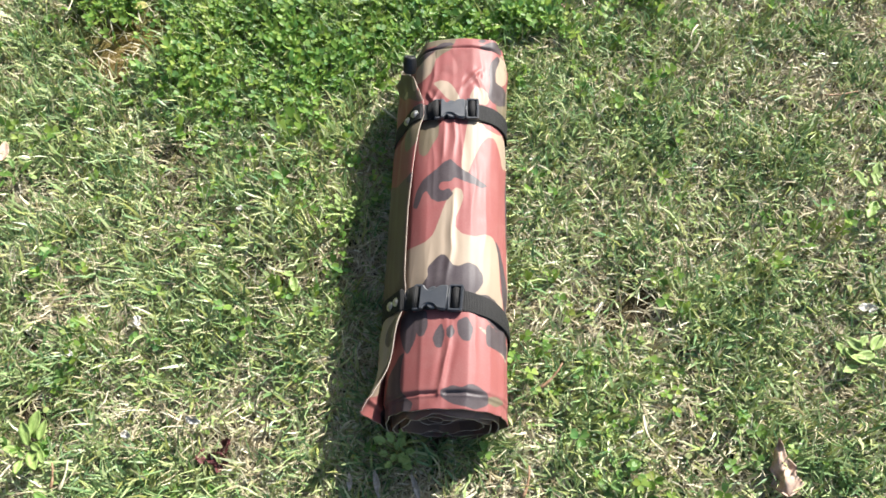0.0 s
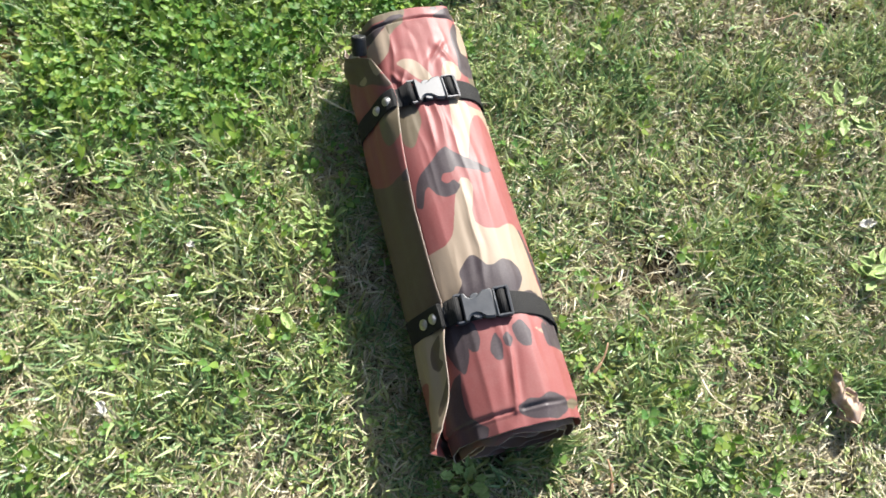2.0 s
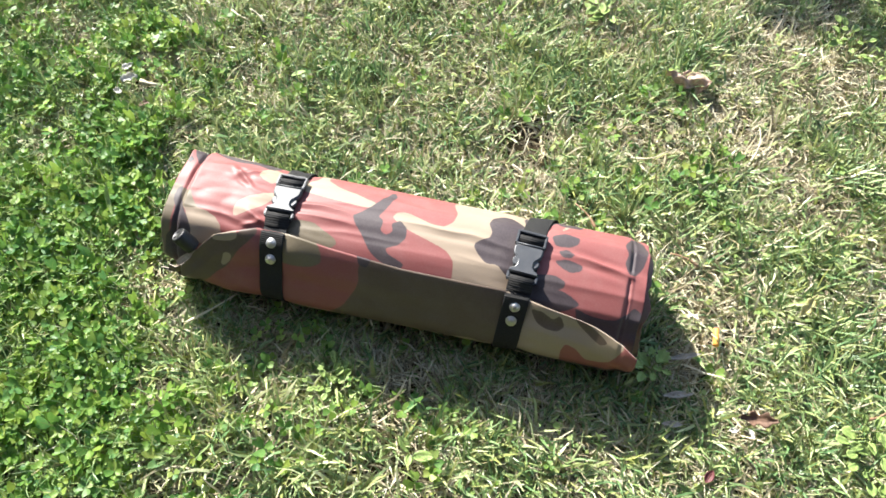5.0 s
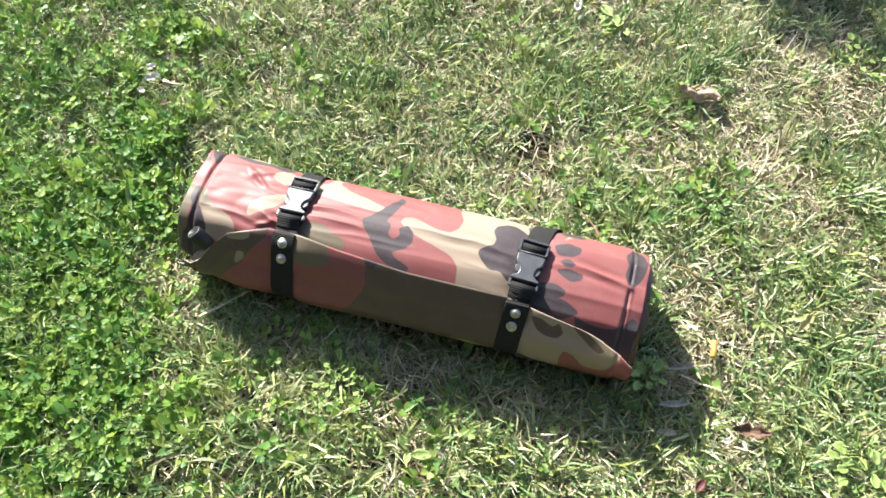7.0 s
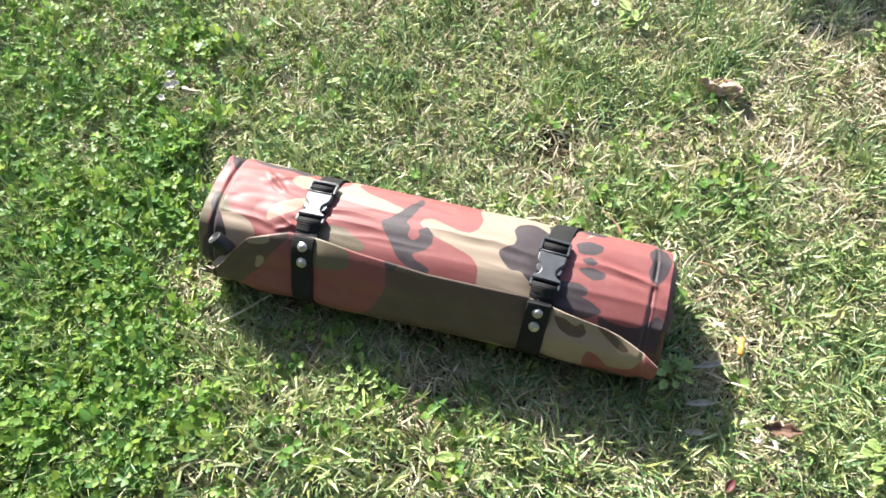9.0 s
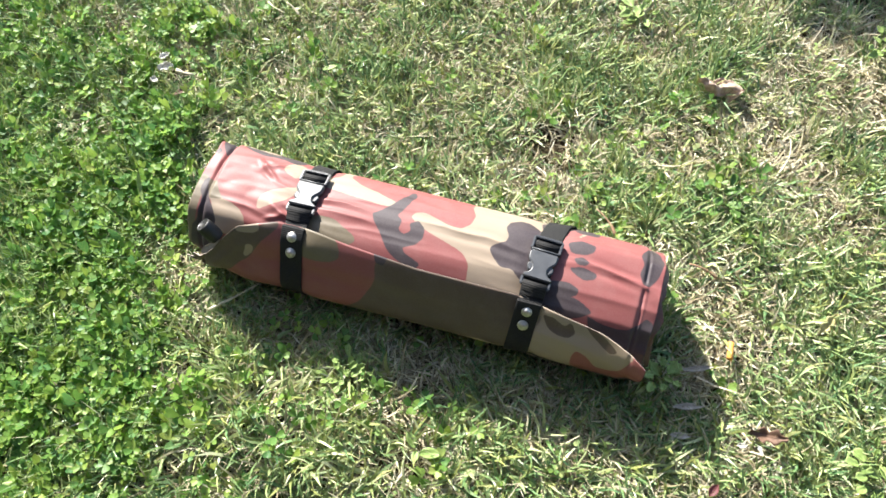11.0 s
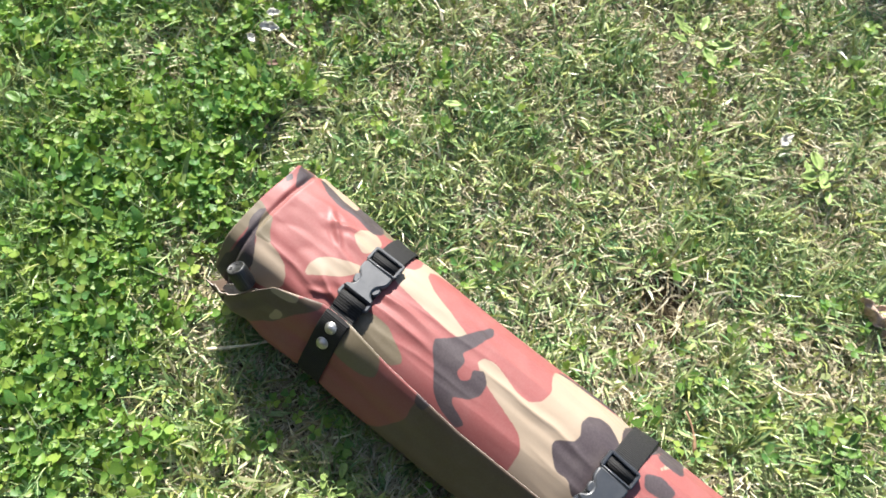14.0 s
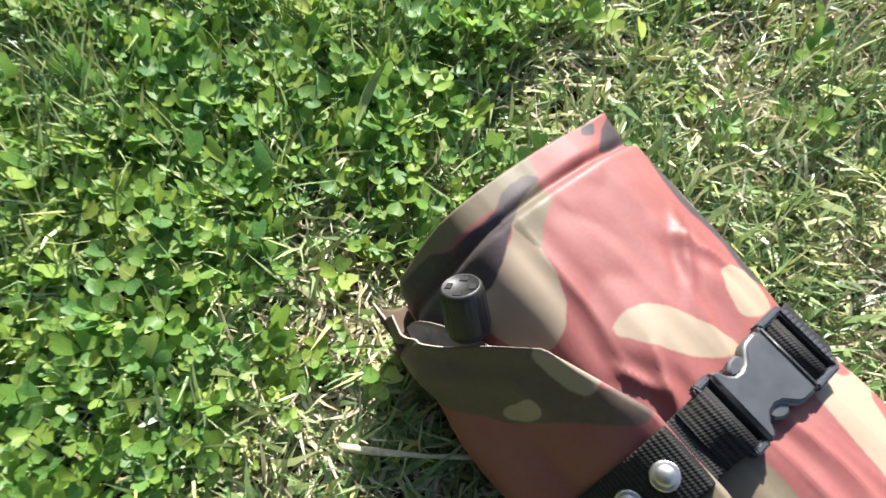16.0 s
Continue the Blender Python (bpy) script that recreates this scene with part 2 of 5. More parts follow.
def soil_material():
    m = Mat("soil_and_thatch", 0.95, spec=0.15)
    pos = m.coord()
    a = m.noise(pos, 11.0, 4.0).outputs[0]
    b = m.noise(pos, 160.0, 4.0, 0.7).outputs[0]
    c = m.colours(b, [(0.3, (0.020, 0.015, 0.009)), (0.5, (0.050, 0.037, 0.022)), (0.68, (0.11, 0.085, 0.052)), (0.8, (0.27, 0.22, 0.14))])
    c = m.mix(m.ramp(a, 0.45, 0.7, 0.0, 0.6), c, (0.135, 0.125, 0.040))
    for cx, cy, r in ((0.275, -0.085, 0.045), (-0.30, -0.335, 0.035), (-0.075, -0.44, 0.03), (0.36, -0.30, 0.03)):
        d = m.vmath("LENGTH", m.vmath("MULTIPLY", m.vmath("SUBTRACT", pos, (cx, cy, 0.0)), (1.0, 1.0, 0.0)))
        c = m.mix(m.ramp(m.math("ADD", d, m.math("MULTIPLY", b, 0.03)), r * 0.7, r * 1.4, 0.65, 0.0), c, (0.070, 0.050, 0.032))
    d = m.vmath("LENGTH", m.vmath("MULTIPLY", m.vmath("SUBTRACT", pos, (-0.66, 0.45, 0.0)), (1.0, 1.0, 0.0)))
    c = m.mix(m.ramp(m.math("ADD", d, m.math("MULTIPLY", b, 0.08)), 0.10, 0.20, 0.75, 0.0), c, (0.21, 0.150, 0.045))
    # past the lawn in view the sward is told by its colour alone
    d = m.vmath("LENGTH", m.vmath("MULTIPLY", pos, (1.0, 1.0, 0.0)))
    sward = m.colours(m.noise(pos, 23.0, 6.0, 0.75).outputs[0], [(0.3, (0.035, 0.055, 0.014)), (0.5, (0.115, 0.150, 0.048)), (0.7, (0.31, 0.30, 0.155))])
    c = m.mix(m.ramp(m.math("ADD", d, m.math("MULTIPLY", a, 0.3)), 0.92, 1.20), c, sward)
    m.base(c)
    m.bump(b, 1.0, 0.006)
    return m.m


GREEN = [(0.0, (0.028, 0.085, 0.027)), (0.25, (0.098, 0.200, 0.062)), (0.55, (0.275, 0.385, 0.140)), (0.80, (0.510, 0.570, 0.275)), (1.0, (0.77, 0.77, 0.48))]
STRAW = [(0.0, (0.07, 0.050, 0.028)), (0.28, (0.27, 0.220, 0.130)), (0.62, (0.63, 0.570, 0.395)), (1.0, (0.81, 0.765, 0.60))]
CLOVER = [(0.0, (0.064, 0.165, 0.042)), (0.45, (0.152, 0.325, 0.056)), (0.8, (0.310, 0.480, 0.098)), (1.0, (0.57, 0.62, 0.18))]
CLOTH = camo_cloth()
GRASS_GREEN = blade_material("green_grass", GREEN, 0.36, 0.20, 0.42, (0.100, 0.250, 0.105), (0.36, 0.33, 0.065))
GRASS_DRY = blade_material("dry_grass", STRAW, 0.50, 0.14, 0.28, (0.40, 0.31, 0.19), (0.50, 0.42, 0.22))
CLOVER_LEAF = blade_material("clover_leaf", CLOVER, 0.45, 0.52, 0.38, (0.080, 0.250, 0.105), (0.32, 0.41, 0.060))
PALE_LEAFLET = blade_material("pale_leaflet", [(0.0, (0.17, 0.30, 0.07)), (0.4, (0.30, 0.44, 0.12)), (0.8, (0.50, 0.60, 0.24)), (1.0, (0.66, 0.70, 0.38))], 0.60, 0.35, 0.25, (0.30, 0.42, 0.13), (0.46, 0.50, 0.16))
SOIL = soil_material()


def plain(name, color, rough, metal=0.0, spec=0.5, vary=0.3, scale=120.0, relief=0.0004):
    m = Mat(name, rough, color, metal, spec)
    pos = m.coord()
    n = m.noise(pos, scale, 4.0, 0.6).outputs[0]
    dark = tuple(v * (1 - vary) for v in color)
    pale = tuple(min(1.0, v * (1 + vary)) for v in color)
    m.base(m.mix(m.ramp(n, 0.3, 0.7), dark, pale))
    m.rough(m.ramp(m.noise(pos, scale * 0.3, 3.0).outputs[0], 0.3, 0.7, rough * 0.85, min(1.0, rough * 1.15)))
    m.bump(n, 0.5, relief)
    return m.m


def webbing_material():
    m = Mat("black_webbing", 0.72, spec=0.25)
    uv = m.node("UVMap").outputs[0]
    sep = m.node("SeparateXYZ")
    m.put(sep.inputs[0], uv)
    rib = m.math("SINE", m.math("MULTIPLY", sep.outputs[0], 2 * math.pi / 0.0021))
    twill = m.math("SINE", m.math("ADD", m.math("MULTIPLY", sep.outputs[1], 2 * math.pi / 0.0014), m.math("MULTIPLY", sep.outputs[0], 2 * math.pi / 0.0030)))
    h = m.math("ADD", rib, m.math("MULTIPLY", twill, 0.45))
    c = m.mix(m.ramp(h, -1.2, 1.3), (0.010, 0.010, 0.010), (0.026, 0.025, 0.024))
    c = m.mix(m.ramp(m.noise(uv, 300.0, 3.0).outputs[0], 0.5, 0.8, 0.0, 0.15), c, (0.08, 0.075, 0.07))
    m.base(c)
    m.bump(h, 0.4, 0.0005)
    return m.m


WEBBING = webbing_material()
PLASTIC = plain("black_plastic", (0.031, 0.034, 0.038), 0.45, spec=1.0, vary=0.15, scale=300.0, relief=0.00008)
RUBBER = plain("black_rubber", (0.014, 0.014, 0.014), 0.48, vary=0.3, scale=260.0, relief=0.0001)
CUT_EDGE = plain("cut_cloth_edge", (0.42, 0.36, 0.30), 0.7, vary=0.3, scale=400.0)
GREY_VINYL = plain("pale_grey_vinyl", (0.34, 0.33, 0.31), 0.25, vary=0.2, scale=90.0, relief=0.0006)
CHROME = plain("nickel_plate", (0.54, 0.52, 0.48), 0.46, metal=1.0, vary=0.18, scale=220.0, relief=0.0001)


# ---- builders ----
def mesh_of(name, verts, faces, material, uvs=None, smooth=True):
    me = bpy.data.meshes.new(name)
    me.from_pydata([tuple(v) for v in verts], [], [tuple(f) for f in faces])
    me.materials.append(material)
    if uvs is not None:
        layer = me.uv_layers.new(name="UVMap")
        idx = np.empty(len(me.loops), np.int32)
        me.loops.foreach_get("vertex_index", idx)
        layer.data.foreach_set("uv", np.asarray(uvs, np.float32)[idx].ravel())
    if smooth:
        me.polygons.foreach_set("use_smooth", np.ones(len(me.polygons), bool))
    me.update()
    return me


def part(name, data, material, parent, label="", m=None):
    """Links a bmesh or a mesh as one object under a thing or a part."""
    if isinstance(data, bmesh.types.BMesh):
        me = bpy.data.meshes.new(name)
        data.normal_update()
        data.to_mesh(me)
        data.free()
        me.materials.append(material)
    else:
        me = data
    ob = new(name, me)
    ob.parent = parent
    if m is not None:
        ob.matrix_basis = m
    return tagged(ob, label)


def thing(name, m, label, category, group="", kind=""):
    ob = new(name)
    ob.empty_display_size = 0.02
    ob.matrix_basis = m
    return tagged(ob, label, category, group, kind)


def outline_solid(points, height, bevel=0.0, segments=2, z=0.0, flat=True):
    """A plate with the given outline, its edges rounded."""
    bm = bmesh.new()
    f = bm.faces.new([bm.verts.new((x, y, z)) for x, y in points])
    top = bmesh.ops.extrude_face_region(bm, geom=[f])["geom"]
    bmesh.ops.translate(bm, vec=(0, 0, height), verts=[v for v in top if isinstance(v, bmesh.types.BMVert)])
    bmesh.ops.recalc_face_normals(bm, faces=bm.faces)
    if bevel:
        bmesh.ops.bevel(bm, geom=[e for e in bm.edges if e.calc_face_angle(0) > 0.6], offset=bevel, segments=segments, affect="EDGES", clamp_overlap=True)
    big = max(f.calc_area() for f in bm.faces)
    for f in bm.faces:
        f.smooth = not flat or f.calc_area() < 0.2 * big
    return bm


def box(bm, x0, x1, y0, y1, z0, z1, bevel=0.0):
    r = bmesh.ops.create_cube(bm, size=1.0, matrix=Matrix.Translation(((x0 + x1) / 2, (y0 + y1) / 2, (z0 + z1) / 2)) @ Matrix.Diagonal((x1 - x0, y1 - y0, z1 - z0, 1)))
    if bevel:
        vs = set(r["verts"])
        bmesh.ops.bevel(bm, geom=[e for e in bm.edges if e.verts[0] in vs], offset=bevel, segments=2, affect="EDGES", clamp_overlap=True)


def lathe(profile, steps=32):
    """A turned body about z from (radius, height) pairs."""
    verts, faces = [], []
    for k in range(steps):
        a = 2 * math.pi * k / steps
        verts += [(r * math.cos(a), r * math.sin(a), z) for r, z in profile]
    n = len(profile)
    for k in range(steps):
        for j in range(n - 1):
            p, q = k * n, (k + 1) % steps * n
            faces.append((p + j, q + j, q + j + 1, p + j + 1))
    return verts, faces


# ---- lawn ----
def clover_edge(x):
    """The y past which clover covers the ground."""
    xs = (-1.1, -0.65, -0.55, -0.42, -0.30, -0.20, -0.15, -0.11, -0.05, 0.03, 0.11, 0.24, 0.39, 0.80, 1.2)
    ys = (0.95, 0.44, 0.37, 0.28, 0.26, 0.26, 0.275, 0.30, 0.37, 0.415, 0.445, 0.50, 0.55, 0.72, 0.95)
    return np.interp(x, xs, ys)


def value_noise(x, y, scale, seed):
    """Smooth random values from 0 to 1 over the plane."""
    rng = np.random.default_rng(seed)
    g = rng.random((256, 256))
    u, v = x * scale + 77.3, y * scale + 41.7
    i, j = np.floor(u).astype(int), np.floor(v).astype(int)
    fu, fv = u - i, v - j
    fu, fv = fu * fu * (3 - 2 * fu), fv * fv * (3 - 2 * fv)
    a, b, c, d = g[i % 256, j % 256], g[(i + 1) % 256, j % 256], g[i % 256, (j + 1) % 256], g[(i + 1) % 256, (j + 1) % 256]
    return (a * (1 - fu) + b * fu) * (1 - fv) + (c * (1 - fu) + d * fu) * fv


def ground_height(x, y):
    near = np.exp(-((x / 0.16) ** 4) - ((y / 0.34) ** 4))
    h = (value_noise(x, y, 9.0, 3) - 0.5) * 0.014 + (value_noise(x, y, 30.0, 4) - 0.5) * 0.006
    hump = 0.020 * np.exp(-(((x + 0.25) / 0.09) ** 2) - (((y + 0.01) / 0.24) ** 2))
    return h * (1 - 0.8 * near) - 0.012 + hump


def ground_sheet():
    core = np.linspace(-1.4, 1.4, 141)
    out = 1.4 * 1.28 ** np.arange(1, 26)
    axis = np.concatenate([-out[::-1], core, out])
    gx, gy = np.meshgrid(axis, axis, indexing="ij")
    z = ground_height(gx, gy)
    n = len(axis)
    verts = np.stack([gx, gy, z], -1).reshape(-1, 3)
    k = np.arange(n * n).reshape(n, n)
    faces = np.stack([k[:-1, :-1], k[1:, :-1], k[1:, 1:], k[:-1, 1:]], -1).reshape(-1, 4)
    ob = new("ground", mesh_of("ground", verts.tolist(), faces.tolist(), SOIL))
    return tagged(ob, "bare brown soil with thatch under a sunlit lawn", "ground", kind="structure")


def quick_mesh(name, verts, tris, quads, material):
    """A mesh from arrays of places, three-sided and four-sided faces."""
    me = bpy.data.meshes.new(name)
    nt, nq = len(tris), len(quads)
    me.vertices.add(len(verts))
    me.vertices.foreach_set("co", np.asarray(verts, np.float32).ravel())
    loops = np.concatenate([tris.ravel(), quads.ravel()]).astype(np.int32)
    me.loops.add(len(loops))
    me.loops.foreach_set("vertex_index", loops)
    start = np.concatenate([np.arange(nt) * 3, nt * 3 + np.arange(nq) * 4]).astype(np.int32)
    me.polygons.add(nt + nq)
    me.polygons.foreach_set("loop_start", start)
    me.polygons.foreach_set("use_smooth", np.ones(nt + nq, bool))
    me.update(calc_edges=True)
    me.materials.append(material)
    return me


MAT_TURN = math.atan(0.0566)


def under_mat(x, y, margin=0.0):
    c, s = math.cos(MAT_TURN), math.sin(MAT_TURN)
    lx, ly = c * x + s * y, -s * x + c * y
    return (np.abs(lx) < 0.052 + margin) & (ly > -0.275 - margin) & (ly < 0.290 + margin)


def blades(rng, x, y, length, width, lean0, lean1, turn, wind=0.45):
    """Bent, winding, tapering blades: three lengths each, seven corners."""
    n = len(x)
    curve = rng.normal(0, wind, n)
    twist = turn + rng.normal(0, 0.6, n)
    side = np.stack([-np.sin(twist), np.cos(twist), rng.normal(0, 0.35, n)], -1)
    side /= np.linalg.norm(side, axis=1)[:, None]
    p = np.stack([x, y, ground_height(x, y) - 0.002], -1)
    up = np.array([0, 0, 1.0])
    rows = []
    for k in range(4):
        w = (width * (0.8, 1.0, 0.75, 0.0)[k] / 2)[:, None]
        rows += [p] if k == 3 else [p - side * w, p + side * w]
        if k < 3:
            a = (lean0 + (lean1 - lean0) * k / 2.0)[:, None]
            t = turn + curve * k
            d = np.stack([np.cos(t), np.sin(t), np.zeros(n)], -1)
            p = p + (length / 3)[:, None] * (np.sin(a) * d + np.cos(a) * up)
            p[:, 2] = np.maximum(p[:, 2], -0.008 + 0.012 * rng.random(n))
    verts = np.stack(rows, 1).reshape(-1, 3)
    o = (np.arange(n) * 7)[:, None]
    quads = np.concatenate([o + [0, 1, 3, 2], o + [2, 3, 5, 4]])
    tris = o + [4, 5, 6]
    return verts, tris, quads


def scatter(rng, n, reach):
    return rng.uniform(-reach[0], reach[1], n), rng.uniform(-reach[2], reach[3], n)


def thinness(x, y):
    """How worn the sward is, from 0 to 1."""
    w = value_noise(x, y, 7.0, 11) * 0.6 + value_noise(x, y, 19.0, 12) * 0.4
    for cx, cy, r in ((0.27, -0.09, 0.05), (0.20, -0.13, 0.04), (-0.66, 0.42, 0.12), (0.30, -0.22, 0.04), (-0.46, -0.14, 0.05), (0.34, -0.41, 0.06), (-0.13, -0.04, 0.07), (-0.12, -0.17, 0.06), (-0.14, 0.13, 0.06), (-0.02, -0.36, 0.06), (0.40, -0.37, 0.07), (0.66, 0.44, 0.09), (-0.13, 0.30, 0.06)):
        w = np.maximum(w, 1.15 * np.exp(-((x - cx) ** 2 + (y - cy) ** 2) / r**2))
    return w


def strawy(x, y):
    """The dry spot between the clover and the mat's valve end, from 0 to 1."""
    return np.exp(-(((x + 0.088) / 0.042) ** 2 + ((y - 0.345) / 0.055) ** 2) ** 1.5)


def in_plot(x, y):
    """The eight-sided stretch of lawn that is built blade by blade."""
    corners = ((-1.02, 0.56), (-0.26, 0.95), (0.30, 0.95), (0.84, 0.44), (0.97, -0.74), (-0.06, -0.74), (-0.64, -0.50))
    ok = np.ones(len(x), bool)
    for (ax, ay), (bx, by) in zip(corners, corners[1:] + corners[:1]):
        ok &= (bx - ax) * (y - ay) - (by - ay) * (x - ax) < 0
    return ok


def bare(x, y):
    """Spots where the soil lies open, from 0 to 1."""
    w = np.zeros_like(x)
    for cx, cy, r in ((-0.69, 0.42, 0.085), (-0.60, 0.44, 0.06), (-0.66, 0.36, 0.05), (-0.62, 0.51, 0.04), (-0.76, 0.47, 0.05), (-0.56, 0.53, 0.03), (-0.72, 0.33, 0.03), (0.266, -0.085, 0.042), (0.235, -0.115, 0.028), (0.20, -0.02, 0.014), (0.391, -0.011, 0.018), (0.163, 0.057, 0.012), (0.33, -0.142, 0.016), (-0.60, -0.29, 0.045), (-0.62, -0.18, 0.03),
                      (0.62, -0.43, 0.025), (0.72, -0.33, 0.03), (-0.30, -0.335, 0.022), (-0.075, -0.44, 0.022), (0.36, -0.30, 0.02), (0.66, 0.27, 0.04), (-0.24, 0.82, 0.045), (-0.20, 0.87, 0.03), (0.192, 0.492, 0.018), (0.70, -0.47, 0.03)):
        w = np.maximum(w, np.exp(-((((x - cx) ** 2 + (y - cy) ** 2) / r**2) ** 1.5)))
    return w * (0.75 + 0.5 * value_noise(x, y, 60.0, 51))


def lawn_blades(name, n, reach, dry, seed, material, label, size=1.0):
    rng = np.random.default_rng(seed)
    x, y = scatter(rng, n, reach)
    out = np.zeros(n)
    if not dry:
        # blades stand in tufts, each tuft spreading from its crown
        crown = rng.integers(0, max(n // 14, 1), n)
        x, y = x[crown], y[crown]
        out = rng.uniform(0, 2 * math.pi, n)
        spread = np.abs(rng.normal(0, 0.0065, n)) * size
        x, y = x + spread * np.cos(out), y + spread * np.sin(out)
    near = in_plot(x, y) == (size == 1.0)
    x, y, out = x[near], y[near], out[near]
    n = len(x)
    inside = y - clover_edge(x) + (value_noise(x, y, 11.0, 45) - 0.5) * 0.14
    worn = thinness(x, y)
    green = value_noise(x, y, 13.0, 21)
    lush = np.clip(inside / 0.30 + 0.4, 0, 1) * (1 - strawy(x, y))
    thatch = np.exp(-(((x + 0.15) / 0.09) ** 2) - (((y + 0.06) / 0.30) ** 2))
    far = 1 - 0.6 * np.clip((y - 0.50) / 0.2, 0, 1)
    if dry:
        keep = rng.random(n) < np.clip(0.46 + 0.6 * thatch + 0.6 * strawy(x, y) + 0.9 * worn - 0.45 * green, 0.16, 1) * (1 - 0.80 * lush * far) * (1 - 0.6 * np.clip((-0.30 - x) / 0.15, 0, 1) * np.clip((y + 0.05) / 0.2, 0, 1)) * (1 + 1.1 * np.clip((x - 0.15) / 0.3, 0, 1))
    else:
        keep = rng.random(n) < np.clip(1.05 - 0.95 * np.maximum(worn - 0.35, 0) * 1.6, 0.06, 1) * np.clip(0.15 + 1.5 * (green - 0.15), 0.2, 1) * (1 + 0.15 * lush) * (1 - 0.4 * thatch) * (1 - 0.5 * strawy(x, y)) * (1 - 0.12 * np.clip((x - 0.15) / 0.3, 0, 1))
    keep &= rng.random(n) > bare(x, y) * 0.97
    keep &= ~under_mat(x, y)
    if size > 1:
        keep &= rng.random(n) < np.clip((2.05 - np.hypot(x, y - 0.1)) / 0.7, 0, 1)
    x, y, worn, out = x[keep], y[keep], worn[keep], out[keep]
    n = len(x)
    near = under_mat(x, y, 0.035)
    clump = value_noise(x, y, 24.0, 31) * 4 * math.pi
    if dry:
        turn = np.where(rng.random(n) < 0.4, clump + rng.normal(0, 0.6, n), rng.uniform(0, 2 * math.pi, n))
    else:
        turn = out + rng.normal(0, 0.5, n)
        turn = np.where(rng.random(n) < 0.3, clump + rng.normal(0, 0.5, n), turn)
    turn = np.where(near, np.where(x > 0, 0.0, math.pi) + rng.normal(0, 0.5, n), turn)
    if dry:
        length = 0.012 + 0.046 * rng.random(n) ** 1.3 + 0.012 * value_noise(x, y, 22.0, 44) * size
        width = rng.uniform(0.0012, 0.0032, n) * size
        lean0 = np.abs(rng.normal(1.15, 0.35, n))
        lean1 = lean0 + rng.normal(0.45, 0.5, n)
    else:
        tall = 0.75 + 0.75 * value_noise(x, y, 28.0, 47)
        if size > 1:
            tall *= 0.5
        rank = np.exp(-(((x + 0.23) / 0.11) ** 2) - (((y - 0.04) / 0.30) ** 2))
        tall *= (1 + 0.5 * rank) * (1 + 0.35 * lush[keep])
        length = (0.020 + 0.050 * rng.random(n) ** 1.3) * (1.15 - 0.45 * worn) * tall * size
        width = rng.uniform(0.0018, 0.0044, n) * size
        broad = rng.random(n) < 0.08
        width = np.where(broad, rng.uniform(0.0040, 0.0056, n) * size, width)
        length = np.where(broad, length * 1.45 + 0.007, length)
        length = np.minimum(length, rng.uniform(0.036, 0.066, n))
        lean0 = np.abs(rng.normal(0.80, 0.40, n)) * (1 - 0.4 * rank)
        lean1 = lean0 + np.abs(rng.normal(0.45, 0.40, n))
        # thin long blades stand out of the clover
        slim = (rng.random(n) < 0.35) & (lush[keep] > 0.55)
        length = np.where(slim, rng.uniform(0.046, 0.085, n) * size, length)
        width = np.where(slim, rng.uniform(0.0012, 0.0024, n) * size, width)
    verts, tris, quads = blades(rng, x, y, length, width, lean0, lean1, turn, 0.38 if dry else 0.26)
    ob = new(name, quick_mesh(name, verts, tris, quads, material))
    return tagged(ob, label, "grass", kind="stuff")


